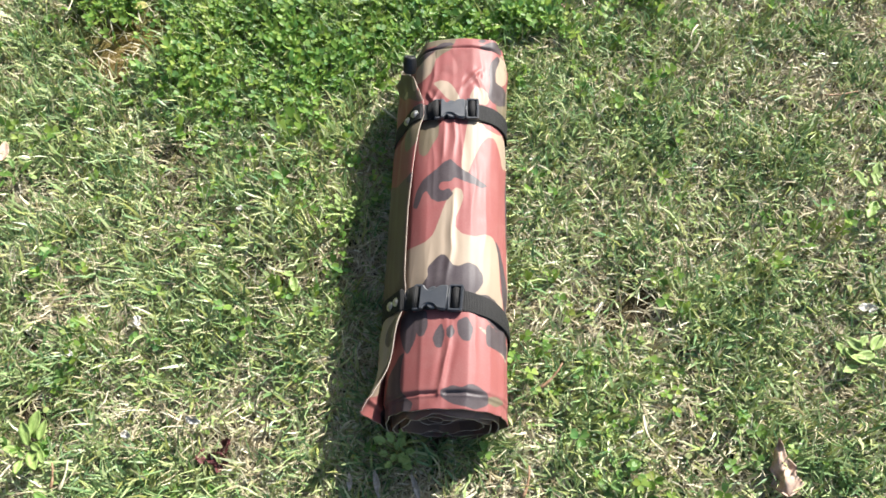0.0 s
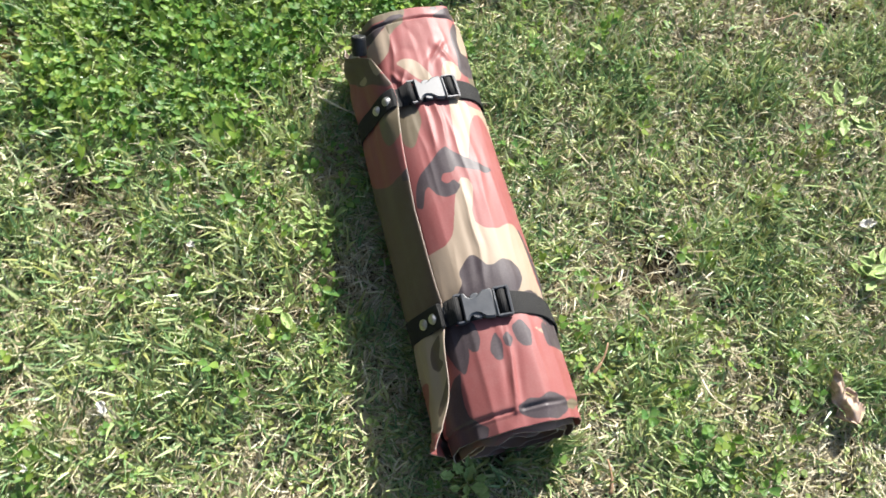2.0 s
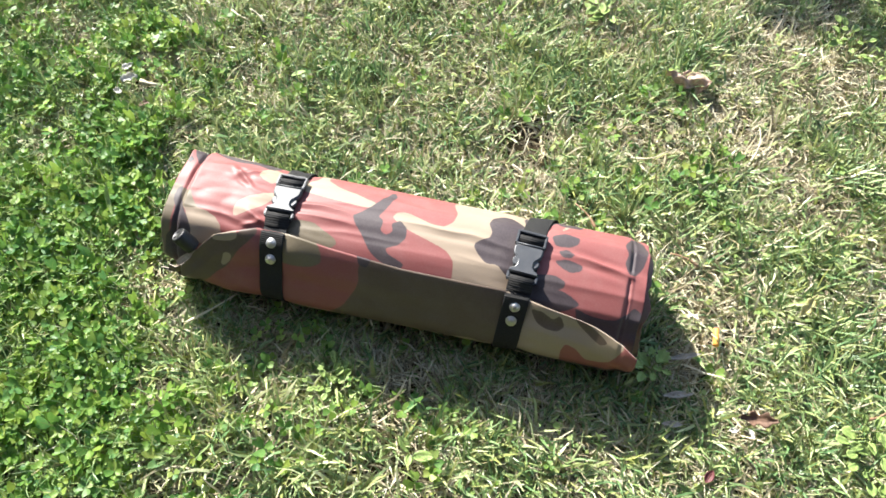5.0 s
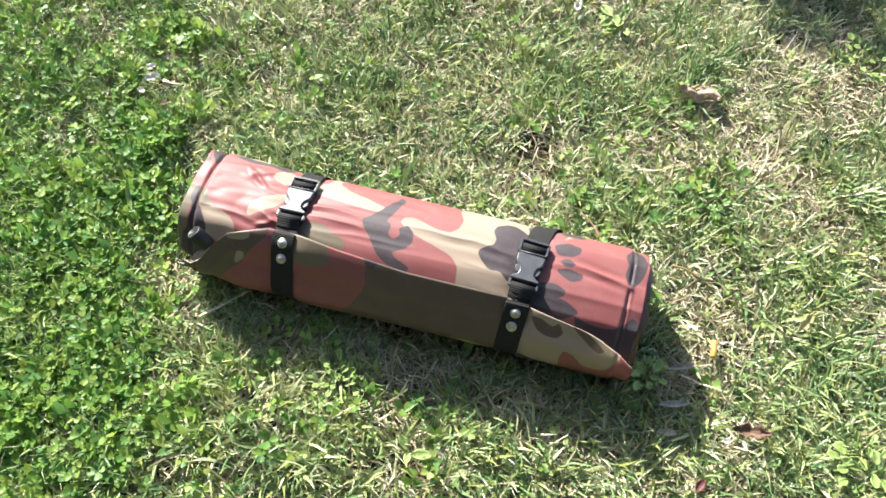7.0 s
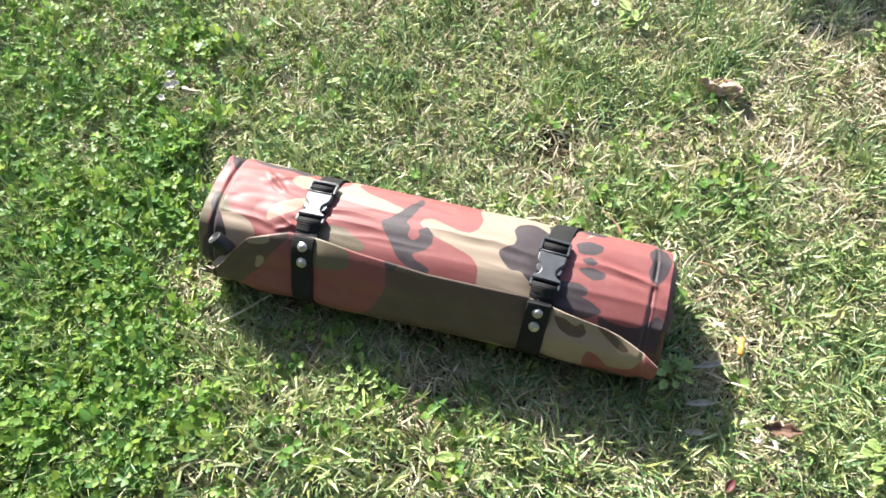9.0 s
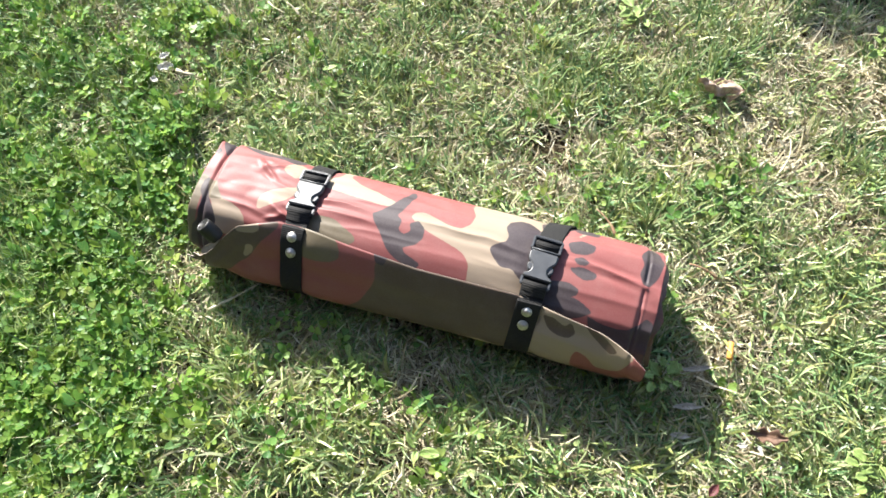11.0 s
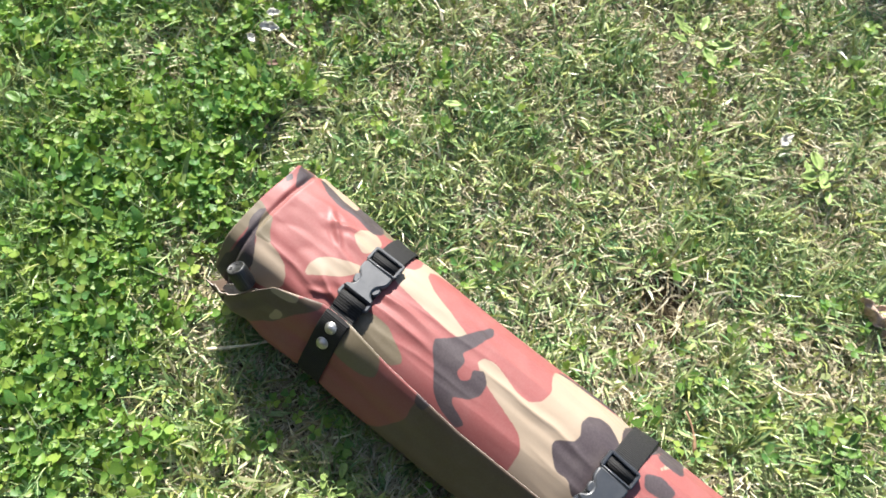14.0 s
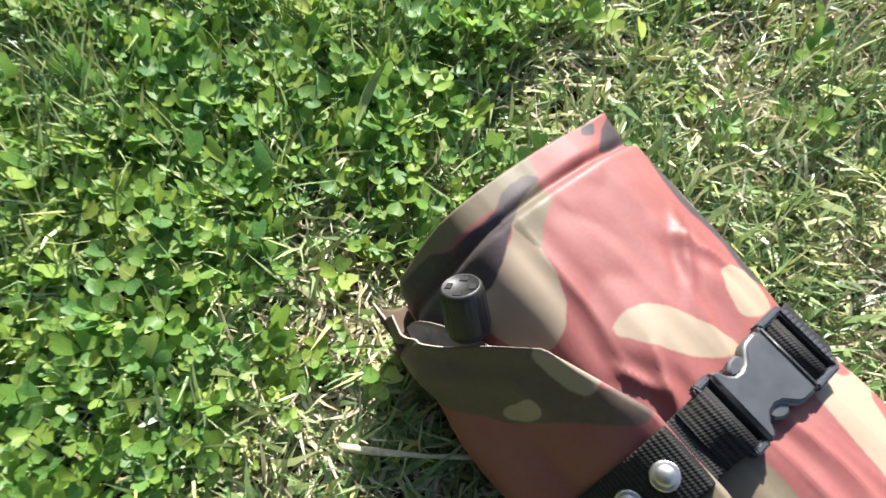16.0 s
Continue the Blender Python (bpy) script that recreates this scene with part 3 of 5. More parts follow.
def clover_patch(n, seed):
    """Clover: stalks with three heart-shaped leaflets."""
    rng = np.random.default_rng(seed)
    x, y = scatter(rng, n, (1.1, 1.1, 0.4, 1.1))
    inside = y - clover_edge(x) + (value_noise(x, y, 16.0, 41) - 0.5) * 0.22 + (value_noise(x, y, 6.0, 43) - 0.5) * 0.16
    stray = value_noise(x, y, 12.0, 42)
    thick = np.clip(inside / 0.34 + 0.32, 0, 0.85) * (0.45 + 0.55 * (value_noise(x, y, 18.0, 46) > 0.4)) * (1 - 0.5 * np.clip((x - 0.12) / 0.25, 0, 1))
    thick = np.maximum(thick, 0.09 * np.clip(inside / 0.22 + 1, 0, 1))
    keep = rng.random(n) < np.maximum(thick, 0.03 * (stray > 0.62))
    keep &= rng.random(n) > 0.66 * np.clip((y - 0.48) / 0.18, 0, 1)
    keep &= ~under_mat(x, y, 0.015)
    keep &= rng.random(n) < np.clip((1.16 - np.hypot(x, y - 0.05)) / 0.2, 0, 1)
    keep &= np.hypot(x - 0.180, y - 0.497) > 0.038
    keep &= rng.random(n) > 0.92 * np.maximum(bare(x, y), strawy(x, y))
    keep &= np.hypot(x + 0.235, y - 0.825) > 0.075
    x, y = x[keep], y[keep]
    n = len(x)
    h = rng.uniform(0.006, 0.030, n) + 0.012 * value_noise(x, y, 22.0, 44)
    base = ground_height(x, y)
    lx, ly = x + rng.normal(0, 0.008, n), y + rng.normal(0, 0.008, n)
    size = 0.0044 + 0.0076 * rng.random(n) ** 1.2
    spin = rng.uniform(0, 2 * math.pi, n)
    tilt, tdir = np.clip(rng.normal(0, 0.5, n), -0.9, 0.9), rng.uniform(0, 2 * math.pi, n)
    # a leaflet: along it, across it, up
    leaf = np.array([(0.0, 0.0, 0.0), (0.38, -0.40, 0.09), (0.78, -0.53, 0.13), (1.04, -0.34, 0.09), (0.93, 0.0, 0.0), (1.04, 0.34, 0.09), (0.78, 0.53, 0.13), (0.38, 0.40, 0.09), (0.50, 0.0, -0.03)])
    tri = np.array([(k, (k + 1) % 8, 8) for k in range(8)])
    rows, faces = [], []
    for k in range(3):
        a = spin + k * 2 * math.pi / 3 + rng.normal(0, 0.12, n)
        ca, sa = np.cos(a)[:, None], np.sin(a)[:, None]
        s = (size * rng.uniform(0.85, 1.12, n))[:, None]
        droop = rng.normal(0.1, 0.38, n)[:, None]
        cup = (rng.random(n) * 3.2)[:, None]
        fx, fy, fz = leaf[None, :, 0] * s, leaf[None, :, 1] * s, (leaf[None, :, 2] * cup + leaf[None, :, 0] * droop) * s
        px, py = fx * ca - fy * sa, fx * sa + fy * ca
        pz = fz + (px * np.cos(tdir)[:, None] + py * np.sin(tdir)[:, None]) * np.tan(tilt)[:, None]
        rows.append(np.stack([px + lx[:, None], py + ly[:, None], pz + (base + h)[:, None]], -1).reshape(-1, 3))
        faces.append((np.arange(n) * 9)[:, None, None] + tri[None] + k * n * 9)
    tris = np.concatenate([f.reshape(-1, 3) for f in faces])
    # stalks
    w = 0.0005
    o = 3 * n * 9
    foot = np.stack([x, y, base - 0.002], -1)
    head = np.stack([lx, ly, base + h], -1)
    sx = np.array([w, 0, 0])
    stalk = np.stack([foot - sx, foot + sx, head + sx, head - sx], 1).reshape(-1, 3)
    quads = o + np.arange(n * 4).reshape(n, 4)
    ob = new("clover", quick_mesh("clover", np.concatenate(rows + [stalk]), tris, quads, CLOVER_LEAF))
    return tagged(ob, "dense patch of green clover with three-part leaves", "clover", kind="stuff")


def leaflets(n, seed):
    """Tiny pale round leaves of seedlings, two to four together, low among the grass."""
    rng = np.random.default_rng(seed)
    x, y = scatter(rng, n, (1.0, 1.0, 0.75, 0.95))
    patch = value_noise(x, y, 8.0, 71) * 0.6 + value_noise(x, y, 21.0, 72) * 0.4
    keep = in_plot(x, y) & (rng.random(n) < np.clip((patch - 0.36) * 3.2, 0.05, 1)) & ~under_mat(x, y, 0.01) & (rng.random(n) > bare(x, y))
    x, y = np.repeat(x[keep], 3), np.repeat(y[keep], 3)
    n = len(x)
    x, y = x + rng.normal(0, 0.0042, n), y + rng.normal(0, 0.0042, n)
    r = 0.0012 + 0.0028 * rng.random(n) ** 1.8
    a = rng.uniform(0, 2 * math.pi, n)
    tilt = rng.normal(0, 0.45, (n, 2))
    ring = np.linspace(0, 2 * math.pi, 6, endpoint=False)
    px = (np.cos(ring)[None] * 1.25 * np.cos(a)[:, None] - np.sin(ring)[None] * np.sin(a)[:, None]) * r[:, None]
    py = (np.cos(ring)[None] * 1.25 * np.sin(a)[:, None] + np.sin(ring)[None] * np.cos(a)[:, None]) * r[:, None]
    z = ground_height(x, y) + rng.uniform(0.010, 0.024, n)
    verts = np.stack([px + x[:, None], py + y[:, None], z[:, None] + px * tilt[:, :1] + py * tilt[:, 1:]], -1).reshape(-1, 3)
    o = (np.arange(n) * 6)[:, None]
    ob = new("leaflets", quick_mesh("leaflets", verts, np.zeros((0, 3), int), np.concatenate([o + [0, 1, 2, 3], o + [0, 3, 4, 5]]), PALE_LEAFLET))
    return tagged(ob, "tiny pale green round leaflets scattered through the lawn", "seedlings", kind="stuff")


ground_sheet()
lawn_blades("green_grass", 370000, (1.05, 1.0, 0.80, 1.05), False, 101, GRASS_GREEN, "short green lawn grass, matted and sunlit")
lawn_blades("dry_grass", 245000, (1.05, 1.0, 0.80, 1.05), True, 102, GRASS_DRY, "dry straw-coloured grass matted among the green")
lawn_blades("far_grass", 230000, (2.05, 2.05, 1.95, 2.15), False, 104, GRASS_GREEN, "sparser green lawn grass beyond the worn patch", 1.8)
clover_patch(135000, 103)
leaflets(6000, 105)


# ---- the rolled mat ----
HALF_W, HALF_H, MID_Z = 0.083, 0.066, 0.0655
LAYER = 0.0092  # one turn's thickness
END_NEAR, END_FAR = -0.278, 0.305
STRAP_FAR, STRAP_NEAR = 0.160, -0.138
PSI = np.linspace(0, 2 * math.pi, 1441)
ARC = np.concatenate([[0], np.cumsum(np.hypot(HALF_W * np.cos(PSI[1:] - 0.00218), HALF_H * np.sin(PSI[1:] - 0.00218)) * np.diff(PSI))])
TURN = ARC[-1]


def angle_at(u):
    """The angle from the top, to the right, at a length u round the roll."""
    k = math.floor(u / TURN)
    return 2 * math.pi * k + float(np.interp(u - k * TURN, ARC, PSI))


def lip(y):
    """Where the cloth's outer edge lies round the roll, from the top."""
    ys = (-0.285, -0.262, -0.226, -0.165, -0.119, 0.0, 0.089, 0.142, 0.179, 0.228, 0.262, 0.295)
    us = (-0.084, -0.074, -0.064, -0.054, -0.046, -0.046, -0.040, -0.034, -0.034, -0.050, -0.083, -0.106)
    return float(np.interp(y, ys, us))


def smooth(x):
    x = min(max(x, 0.0), 1.0)
    return x * x * (3 - 2 * x)


def strap_line(which, u):
    """The strap's middle along the roll at a length u from the top."""
    if which == "far":
        return STRAP_FAR + 0.02 * u
    return STRAP_NEAR - 0.05 * u - (1.1 * u * u if u > 0 else 0.0)


# Folds pressed into the cloth: angle from the top, middle and half length along the roll, height, lean
FOLDS = [(0.10, -0.217, 0.055, 0.0042, 2.0), (-0.05, 0.11, 0.05, 0.0030, 0.2), (0.12, 0.12, 0.05, 0.0030, -0.3), (0.13, -0.045, 0.075, 0.0040, 0.5), (0.26, 0.08, 0.09, 0.0018, -0.5), (0.50, 0.06, 0.12, 0.0014, 0.3), (-0.22, 0.07, 0.08, 0.0014, -0.6), (0.70, -0.02, 0.10, 0.0012, 0.2),
         (0.10, -0.21, 0.06, 0.0018, 0.5), (0.55, -0.20, 0.05, 0.0014, -0.4), (-0.25, -0.10, 0.05, 0.0012, 0.8), (-0.30, 0.24, 0.05, 0.0022, 1.2), (0.62, 0.23, 0.05, 0.0016, -0.8), (0.20, 0.20, 0.03, 0.0016, 2.0), (0.42, 0.224, 0.020, 0.0060, 9.0), (0.52, 0.218, 0.018, 0.0050, -7.0), (-0.26, 0.186, 0.016, 0.0060, 6.0), (-0.34, 0.192, 0.014, 0.0050, -4.0)]


FACETS = (-0.62, -0.30, 0.07, 0.44, 0.82, 1.22, 1.60)


def creases(psi, y):
    """Sharp pleats along the roll and crumpling towards its far end."""
    a = (psi + math.pi) % (2 * math.pi) - math.pi
    h = 0.0
    for at, mid, half, high, lean in FOLDS:
        k = 1 - ((y - mid) / half) ** 2
        if k > 0:
            d = abs(a - at - lean * (y - mid) - 0.05 * noise.noise((at * 9, y * 22, 3.0)))
            h += 0.65 * high * k * (math.exp(-d / 0.028) - 0.3 * math.exp(-(((d - 0.09) / 0.05) ** 2)))
    far = smooth((y - 0.17) / 0.03) * smooth((0.285 - y) / 0.02)
    if far > 0:
        h += 0.0022 * far * (abs(noise.noise((3.2 * math.sin(psi) + 4, 3.2 * math.cos(psi), y * 22))) - 0.25)
    # flat facets between long creases
    b = a + 0.045 * noise.noise((2.0, 0.3 * a, y * 9))
    for k in range(len(FACETS) - 1):
        if FACETS[k] <= b < FACETS[k + 1]:
            f = (b - FACETS[k]) / (FACETS[k + 1] - FACETS[k])
            deep = 0.0013 if y < -0.15 else 0.0007 + 0.0006 * noise.noise((k * 3.7, 1.0, y * 6))
            h -= deep * 4 * f * (1 - f)
    return h


def skin(psi, y, u=None, outer=True, folds=1.0):
    """A point of the cloth's outer face, and its outward normal."""
    off = LAYER * (psi - math.pi / 2) / (2 * math.pi)
    s, c = math.sin(psi), math.cos(psi)
    n = Vector((s / HALF_W, 0, c / HALF_H)).normalized()
    turn = (psi + 1.05 + math.pi) % (2 * math.pi) - math.pi
    hollow = 0.0080 - (0.0025 * smooth((y - 0.19) / 0.04) if u is not None and u < 0.6 * TURN else 0.0)
    lift = -hollow * math.cos(turn / 0.65 * math.pi / 2) ** 2 if abs(turn) < 0.65 else 0.0
    low = (psi + 1.80 + math.pi) % (2 * math.pi) - math.pi
    lift -= 0.0060 * smooth((y - 0.22) / 0.06) * math.exp(-((low / 0.42) ** 2))
    if outer:
        lift += folds * 0.0042 * (noise.noise((1.3 * s, 1.3 * c, y * 5.0)))
        lift += folds * 0.0016 * noise.noise((4.0 * s + 7, 4.0 * c, y * 4.0))
        lift += folds * creases(psi, y)
        side = (psi + math.pi) % (2 * math.pi) - math.pi
        lift += (0.0030 + 0.0030 * smooth((y - 0.17) / 0.05)) * math.exp(-(((side - 0.85) / 0.50) ** 2))
        for ys in (STRAP_FAR, STRAP_NEAR):
            d = y - ys
            lift -= 0.0030 * math.exp(-((d / 0.020) ** 2))
            lift += folds * (0.0028 if ys > 0 else 0.0018) * math.exp(-abs(d) / 0.040) * (0.45 - 1.6 * abs(noise.noise((4.2 * s + ys * 9, 4.2 * c, y * 7.0)))) * (1 - math.exp(-((d / 0.017) ** 2)))
    p = Vector(((HALF_W + off) * s, y, MID_Z + (HALF_H + off) * c)) + n * lift
    return p, n


def thickness(u, y, edge):
    """Filled cloth is thick, its welded borders thin."""
    t = smooth((y - END_NEAR - 0.013) / 0.006) * smooth((END_FAR - y - 0.0175) / 0.006)
    t *= smooth((edge - u - 0.010) / 0.020)
    return 0.0010 + 0.0050 * t


def roll_mesh():
    ny = 226
    ys = list(np.linspace(END_NEAR, END_NEAR + 0.032, 26)) + list(np.linspace(END_NEAR + 0.0345, END_FAR - 0.0405, 170)) + list(np.linspace(END_FAR - 0.038, END_FAR, 30))
    first = -5 * TURN + 0.02
    cols = list(np.linspace(first, -0.09, 180)) + list(np.linspace(-0.088, 0.140, 140)) + list(np.linspace(0.144, TURN - 0.12, 60)) + [None] * 34
    top, low, uvs = [], [], []
    for ci, col in enumerate(cols):
        for y in ys:
            edge = TURN + lip(y)
            if col is None:
                k = (ci - 379) / 34
                u = TURN - 0.12 + (edge - TURN + 0.12) * k
            else:
                u = col
            psi = angle_at(u)
            shown = u > -0.10
            p, n = skin(psi, y, u, shown)
            th = thickness(u, y, edge)
            drop = -(0.0060 - th) * 0.62
            # the weld's groove and the loose border past it
            d_near, d_far = y - END_NEAR, END_FAR - y
            dash = 1 - 0.9 * math.exp(-(((psi - 0.02) / 0.06) ** 2)) - 0.6 * smooth((psi - 0.55) / 0.25)
            drop -= 0.0034 * (dash if shown else 1.0) * math.exp(-(((d_near - 0.0190) / 0.0024) ** 2))
            drop -= (0.0030 + 0.0022 * noise.noise((2.6 * math.sin(psi), 2.6 * math.cos(psi), 7.0))) * math.exp(-(((d_far - 0.0190) / 0.0030) ** 2))
            wave = noise.noise((3.1 * math.sin(psi), 3.1 * math.cos(psi), 2.0))
            if d_near < 0.013:
                drop += ((0.005 if shown else 0.0025) * wave - 0.001) * (1 - d_near / 0.013)
            if d_near < 0.03:
                drop += 0.007 * (1 - d_near / 0.03) * math.exp(-(((psi - 1.95) / 0.35) ** 2))
            if d_far < 0.018:
                k = 1 - d_far / 0.018
                slow = noise.noise((1.6 * math.sin(psi), 1.6 * math.cos(psi), 5.0))
                drop += 0.004 * slow * k - 0.0022 * k + 0.0050 * k * math.exp(-(((psi - 0.80) / 0.20) ** 2))
            # the free edge flares at its corners
            g = min(max((u - (edge - 0.050)) / 0.050, 0.0), 1.0)
            held = 1 - 0.6 * math.exp(-(((y - STRAP_FAR) / 0.022) ** 2)) - 0.6 * math.exp(-(((y - STRAP_NEAR) / 0.022) ** 2))
            drop += 0.0075 * g * held
            if col is None:
                drop += 0.0050 * math.exp(-(((y - 0.250) / 0.026) ** 2)) * smooth((u - edge + 0.062) / 0.04)
            drop += smooth(g) * (0.024 * smooth((-0.185 - y) / 0.095) ** 1.8 + 0.001 * smooth((y - 0.20) / 0.09) + 0.0012 * noise.noise((0.3, 0.8, y * 14)))
            if not shown:
                drop += 0.0014 * wave
            q = p + n * drop
            q.z = max(q.z, 0.0005 + 0.001 * (1 + psi / 40))
            yy = Vector((0, 0, 0))
            inner = max(-u / TURN, 0.0)
            if y < 0:
                inward = 0.0 if shown else -0.0065 * smooth(inner / 0.5) + 0.016 * smooth((inner - 2.2) / 1.6)
            else:
                inward = 0.0 if shown else -min(0.0035 * (inner + 0.3), 0.016)
            q.z -= 0.0014 * inner * (0 if shown else 1)
            yy.y = inward * smooth((0.06 - min(d_near, d_far)) / 0.06) + (0.003 if shown else 0.010) * noise.noise((2 * math.sin(psi), 2 * math.cos(psi), 9.0 + 0.4 * u / TURN)) * smooth((0.03 - min(d_near, d_far)) / 0.03)
            if col is None:
                yy.y -= 0.015 * g * smooth((y - 0.24) / 0.06)
            top.append(q + yy)
            low.append(q + yy - n * th)
            uvs.append((u, y))
    nc = len(cols)
    verts = top + low
    m = nc * ny
    faces = []
    for c in range(nc - 1):
        for r in range(ny - 1):
            a = c * ny + r
            faces.append((a, a + ny, a + ny + 1, a + 1))
            faces.append((m + a, m + a + 1, m + a + ny + 1, m + a + ny))
    print_faces = len(faces)
    for c in range(nc - 1):
        a = c * ny
        faces.append((a, m + a, m + a + ny, a + ny))
        a = c * ny + ny - 1
        faces.append((a, a + ny, m + a + ny, m + a))
    for r in range(ny - 1):
        a = (nc - 1) * ny + r
        faces.append((a, m + a, m + a + 1, a + 1))
        faces.append((r, r + 1, m + r + 1, m + r))
    me = mesh_of("rolled_cloth", verts, faces, CLOTH, uvs + uvs)
    me.materials.append(CUT_EDGE)
    which = np.zeros(len(faces), np.int32)
    which[print_faces:] = 1
    me.polygons.foreach_set("material_index", which)
    uv = np.array(uvs + uvs)
    hidden = np.clip((uv[:, 0] - 0.104) / 0.02, 0, 1) * (uv[:, 0] < ROUND - 0.13)
    for seed, layer in enumerate(("brown", "tan", "olive", "spots", "dark")):
        d = blot_distance(layer, uv[:, 0], uv[:, 1])
        far = (0.62 - value_noise(uv[:, 0], uv[:, 1] * 0.7, 15.0, 60 + seed)) * 0.06
        d = np.where(hidden > 0, np.minimum(d, far + 0.02 * (1 - hidden)), d)
        me.attributes.new("print_" + layer, "FLOAT", "POINT").data.foreach_set("value", d.astype(np.float32))
    return me


def strap_mesh(which):
    """A closed band of webbing round the roll, with thickness and rolled edges."""
    half = 0.0145
    prof = [(-half, 0.0002), (-half + 0.0004, 0.0013), (-half + 0.0016, 0.0017), (0, 0.0018), (half - 0.0016, 0.0017), (half - 0.0004, 0.0013), (half, 0.0002)]
    n, k = 220, len(prof)
    verts, uvs, faces = [], [], []
    start = lip(strap_line(which, -0.04))
    for i in range(n):
        u = start + TURN * i / n
        psi = angle_at(u)
        mid = strap_line(which, u if u < TURN / 2 else u - TURN)
        # the step down from the cloth's edge, drawn out under the taut strap
        step = 0.0050 * (1 - smooth((u - start) / 0.028))
        sag = -0.0022 * smooth((u - start - TURN + 0.05) / 0.05)
        for dy, h in prof:
            p, nn = skin(psi, mid + dy, u, True, 0.35)
            verts.append(p + nn * (h + 0.0012 + step - sag))
            uvs.append((u, dy))
    for i in range(n):
        for j in range(k - 1):
            a, b = i * k + j, (i + 1) % n * k + j
            faces.append((a, a + 1, b + 1, b))
    return mesh_of("strap", verts, faces, WEBBING, uvs)


def tangent_frame(which, u, lift):
    """A frame on the roll: x round it, y along it, z outward."""
    on_edge = u < lip(strap_line(which, u))
    psi = angle_at(u + TURN if on_edge else u)
    mid = strap_line(which, u)
    p, n = skin(psi, mid, u, True, 0.35)
    ahead = (strap_line(which, u + 0.02) - strap_line(which, u - 0.02)) / 0.04
    x = Vector((n.z, ahead, -n.x)).normalized()
    y = n.cross(x).normalized()
    x = y.cross(n)
    return Matrix.Translation(p + n * lift) @ Matrix((x, y, n)).transposed().to_4x4()


def half_outline(pairs):
    return [(x / 1000, w / 1000) for x, w in pairs] + [(x / 1000, -w / 1000) for x, w in reversed(pairs)]


def buckle(which, u, strap):
    f = tangent_frame(which, u, 0.0015)
    socket = part("buckle_socket", outline_solid(half_outline([(-23, 17.4), (-19.8, 17.6), (-18, 15.6), (-16, 12.0), (-13, 9.8), (-9, 9.3), (-5, 10.4), (-2, 13.0), (1, 15.6), (4, 16.7), (9, 17.0), (13.5, 16.8)]), 0.0095, 0.0022, 3), PLASTIC, strap, "black plastic side-release buckle socket", f)
    bm = bmesh.new()
    box(bm, -0.0315, -0.0285, -0.0178, 0.0178, 0.001, 0.0065, 0.001)
    for s in (-1, 1):
        box(bm, -0.0305, -0.021, s * 0.0163 - 0.0018, s * 0.0163 + 0.0018, 0.001, 0.0068, 0.001)
    part("strap_bar", bm, PLASTIC, socket)
    for s in (-1, 1):
        r = [(-14, 10.2), (-12, 13.4), (-8.5, 15.4), (-5, 15.6), (-2, 14.2), (-1, 12.0), (-4, 9.0), (-10, 8.5)]
        part("release_prong", outline_solid([(x / 1000, s * w / 1000) for x, w in (r if s > 0 else r[::-1])], 0.0048, 0.0011, 2, 0.0022), PLASTIC, socket)
    plug = part("buckle_plug", outline_solid(half_outline([(13.0, 17.0), (16.5, 17.0)]), 0.0082, 0.0012, 2, 0.0006), PLASTIC, strap, "", f)
    bm = bmesh.new()
    for s in (-1, 1):
        box(bm, 0.015, 0.0325, s * 0.0165 - 0.0017, s * 0.0165 + 0.0017, 0.0008, 0.0085, 0.001)
    box(bm, 0.0295, 0.0330, -0.017, 0.017, 0.0010, 0.0085, 0.0011)
    part("ladder_frame", bm, PLASTIC, plug)
    bm = bmesh.new()
    box(bm, 0.0215, 0.0250, -0.0155, 0.0155, 0.0035, 0.0070, 0.0009)
    for k in range(12):
        yy = -0.0135 + 0.027 * k / 11
        box(bm, 0.0298, 0.0327, yy - 0.0006, yy + 0.0006, 0.0083, 0.0092)
    part("grip_bar", bm, PLASTIC, plug)
    # webbing folded over the ladder bar
    rows = [(0.0335, 0.0030), (0.0290, 0.0048), (0.0255, 0.0078), (0.0225, 0.0084), (0.0195, 0.0062), (0.0180, 0.0025)]
    verts, faces, uvs = [], [], []
    for x, z in rows:
        for w in (-0.0143, 0.0143):
            verts += [(x, w, z), (x, w, z - 0.0014)]
            uvs += [(x, w), (x, w)]
    for i in range(len(rows) - 1):
        a, b = 4 * i, 4 * i + 4
        faces += [(a, a + 2, b + 2, b), (a + 1, b + 1, b + 3, a + 3), (a, b, b + 1, a + 1), (a + 2, a + 3, b + 3, b + 2)]
    part("webbing_loop", mesh_of("webbing_loop", verts, faces, WEBBING, uvs), WEBBING, plug)
    # webbing stitched round the socket's bar
    rows = [(-0.041, -0.0006), (-0.037, 0.0022), (-0.0335, 0.0062), (-0.0300, 0.0086), (-0.0265, 0.0072), (-0.0240, 0.0030)]
    verts, faces, uvs = [], [], []
    for x, z in rows:
        for w in (-0.0143, 0.0143):
            verts += [(x, w, z), (x, w, z - 0.0016)]
            uvs += [(x, w), (x, w)]
    for i in range(len(rows) - 1):
        a, b = 4 * i, 4 * i + 4
        faces += [(a, b, b + 2, a + 2), (a + 1, a + 3, b + 3, b + 1), (a, a + 1, b + 1, b), (a + 2, b + 2, b + 3, a + 3)]
    part("webbing_loop", mesh_of("webbing_loop", verts, faces, WEBBING, uvs), WEBBING, socket)


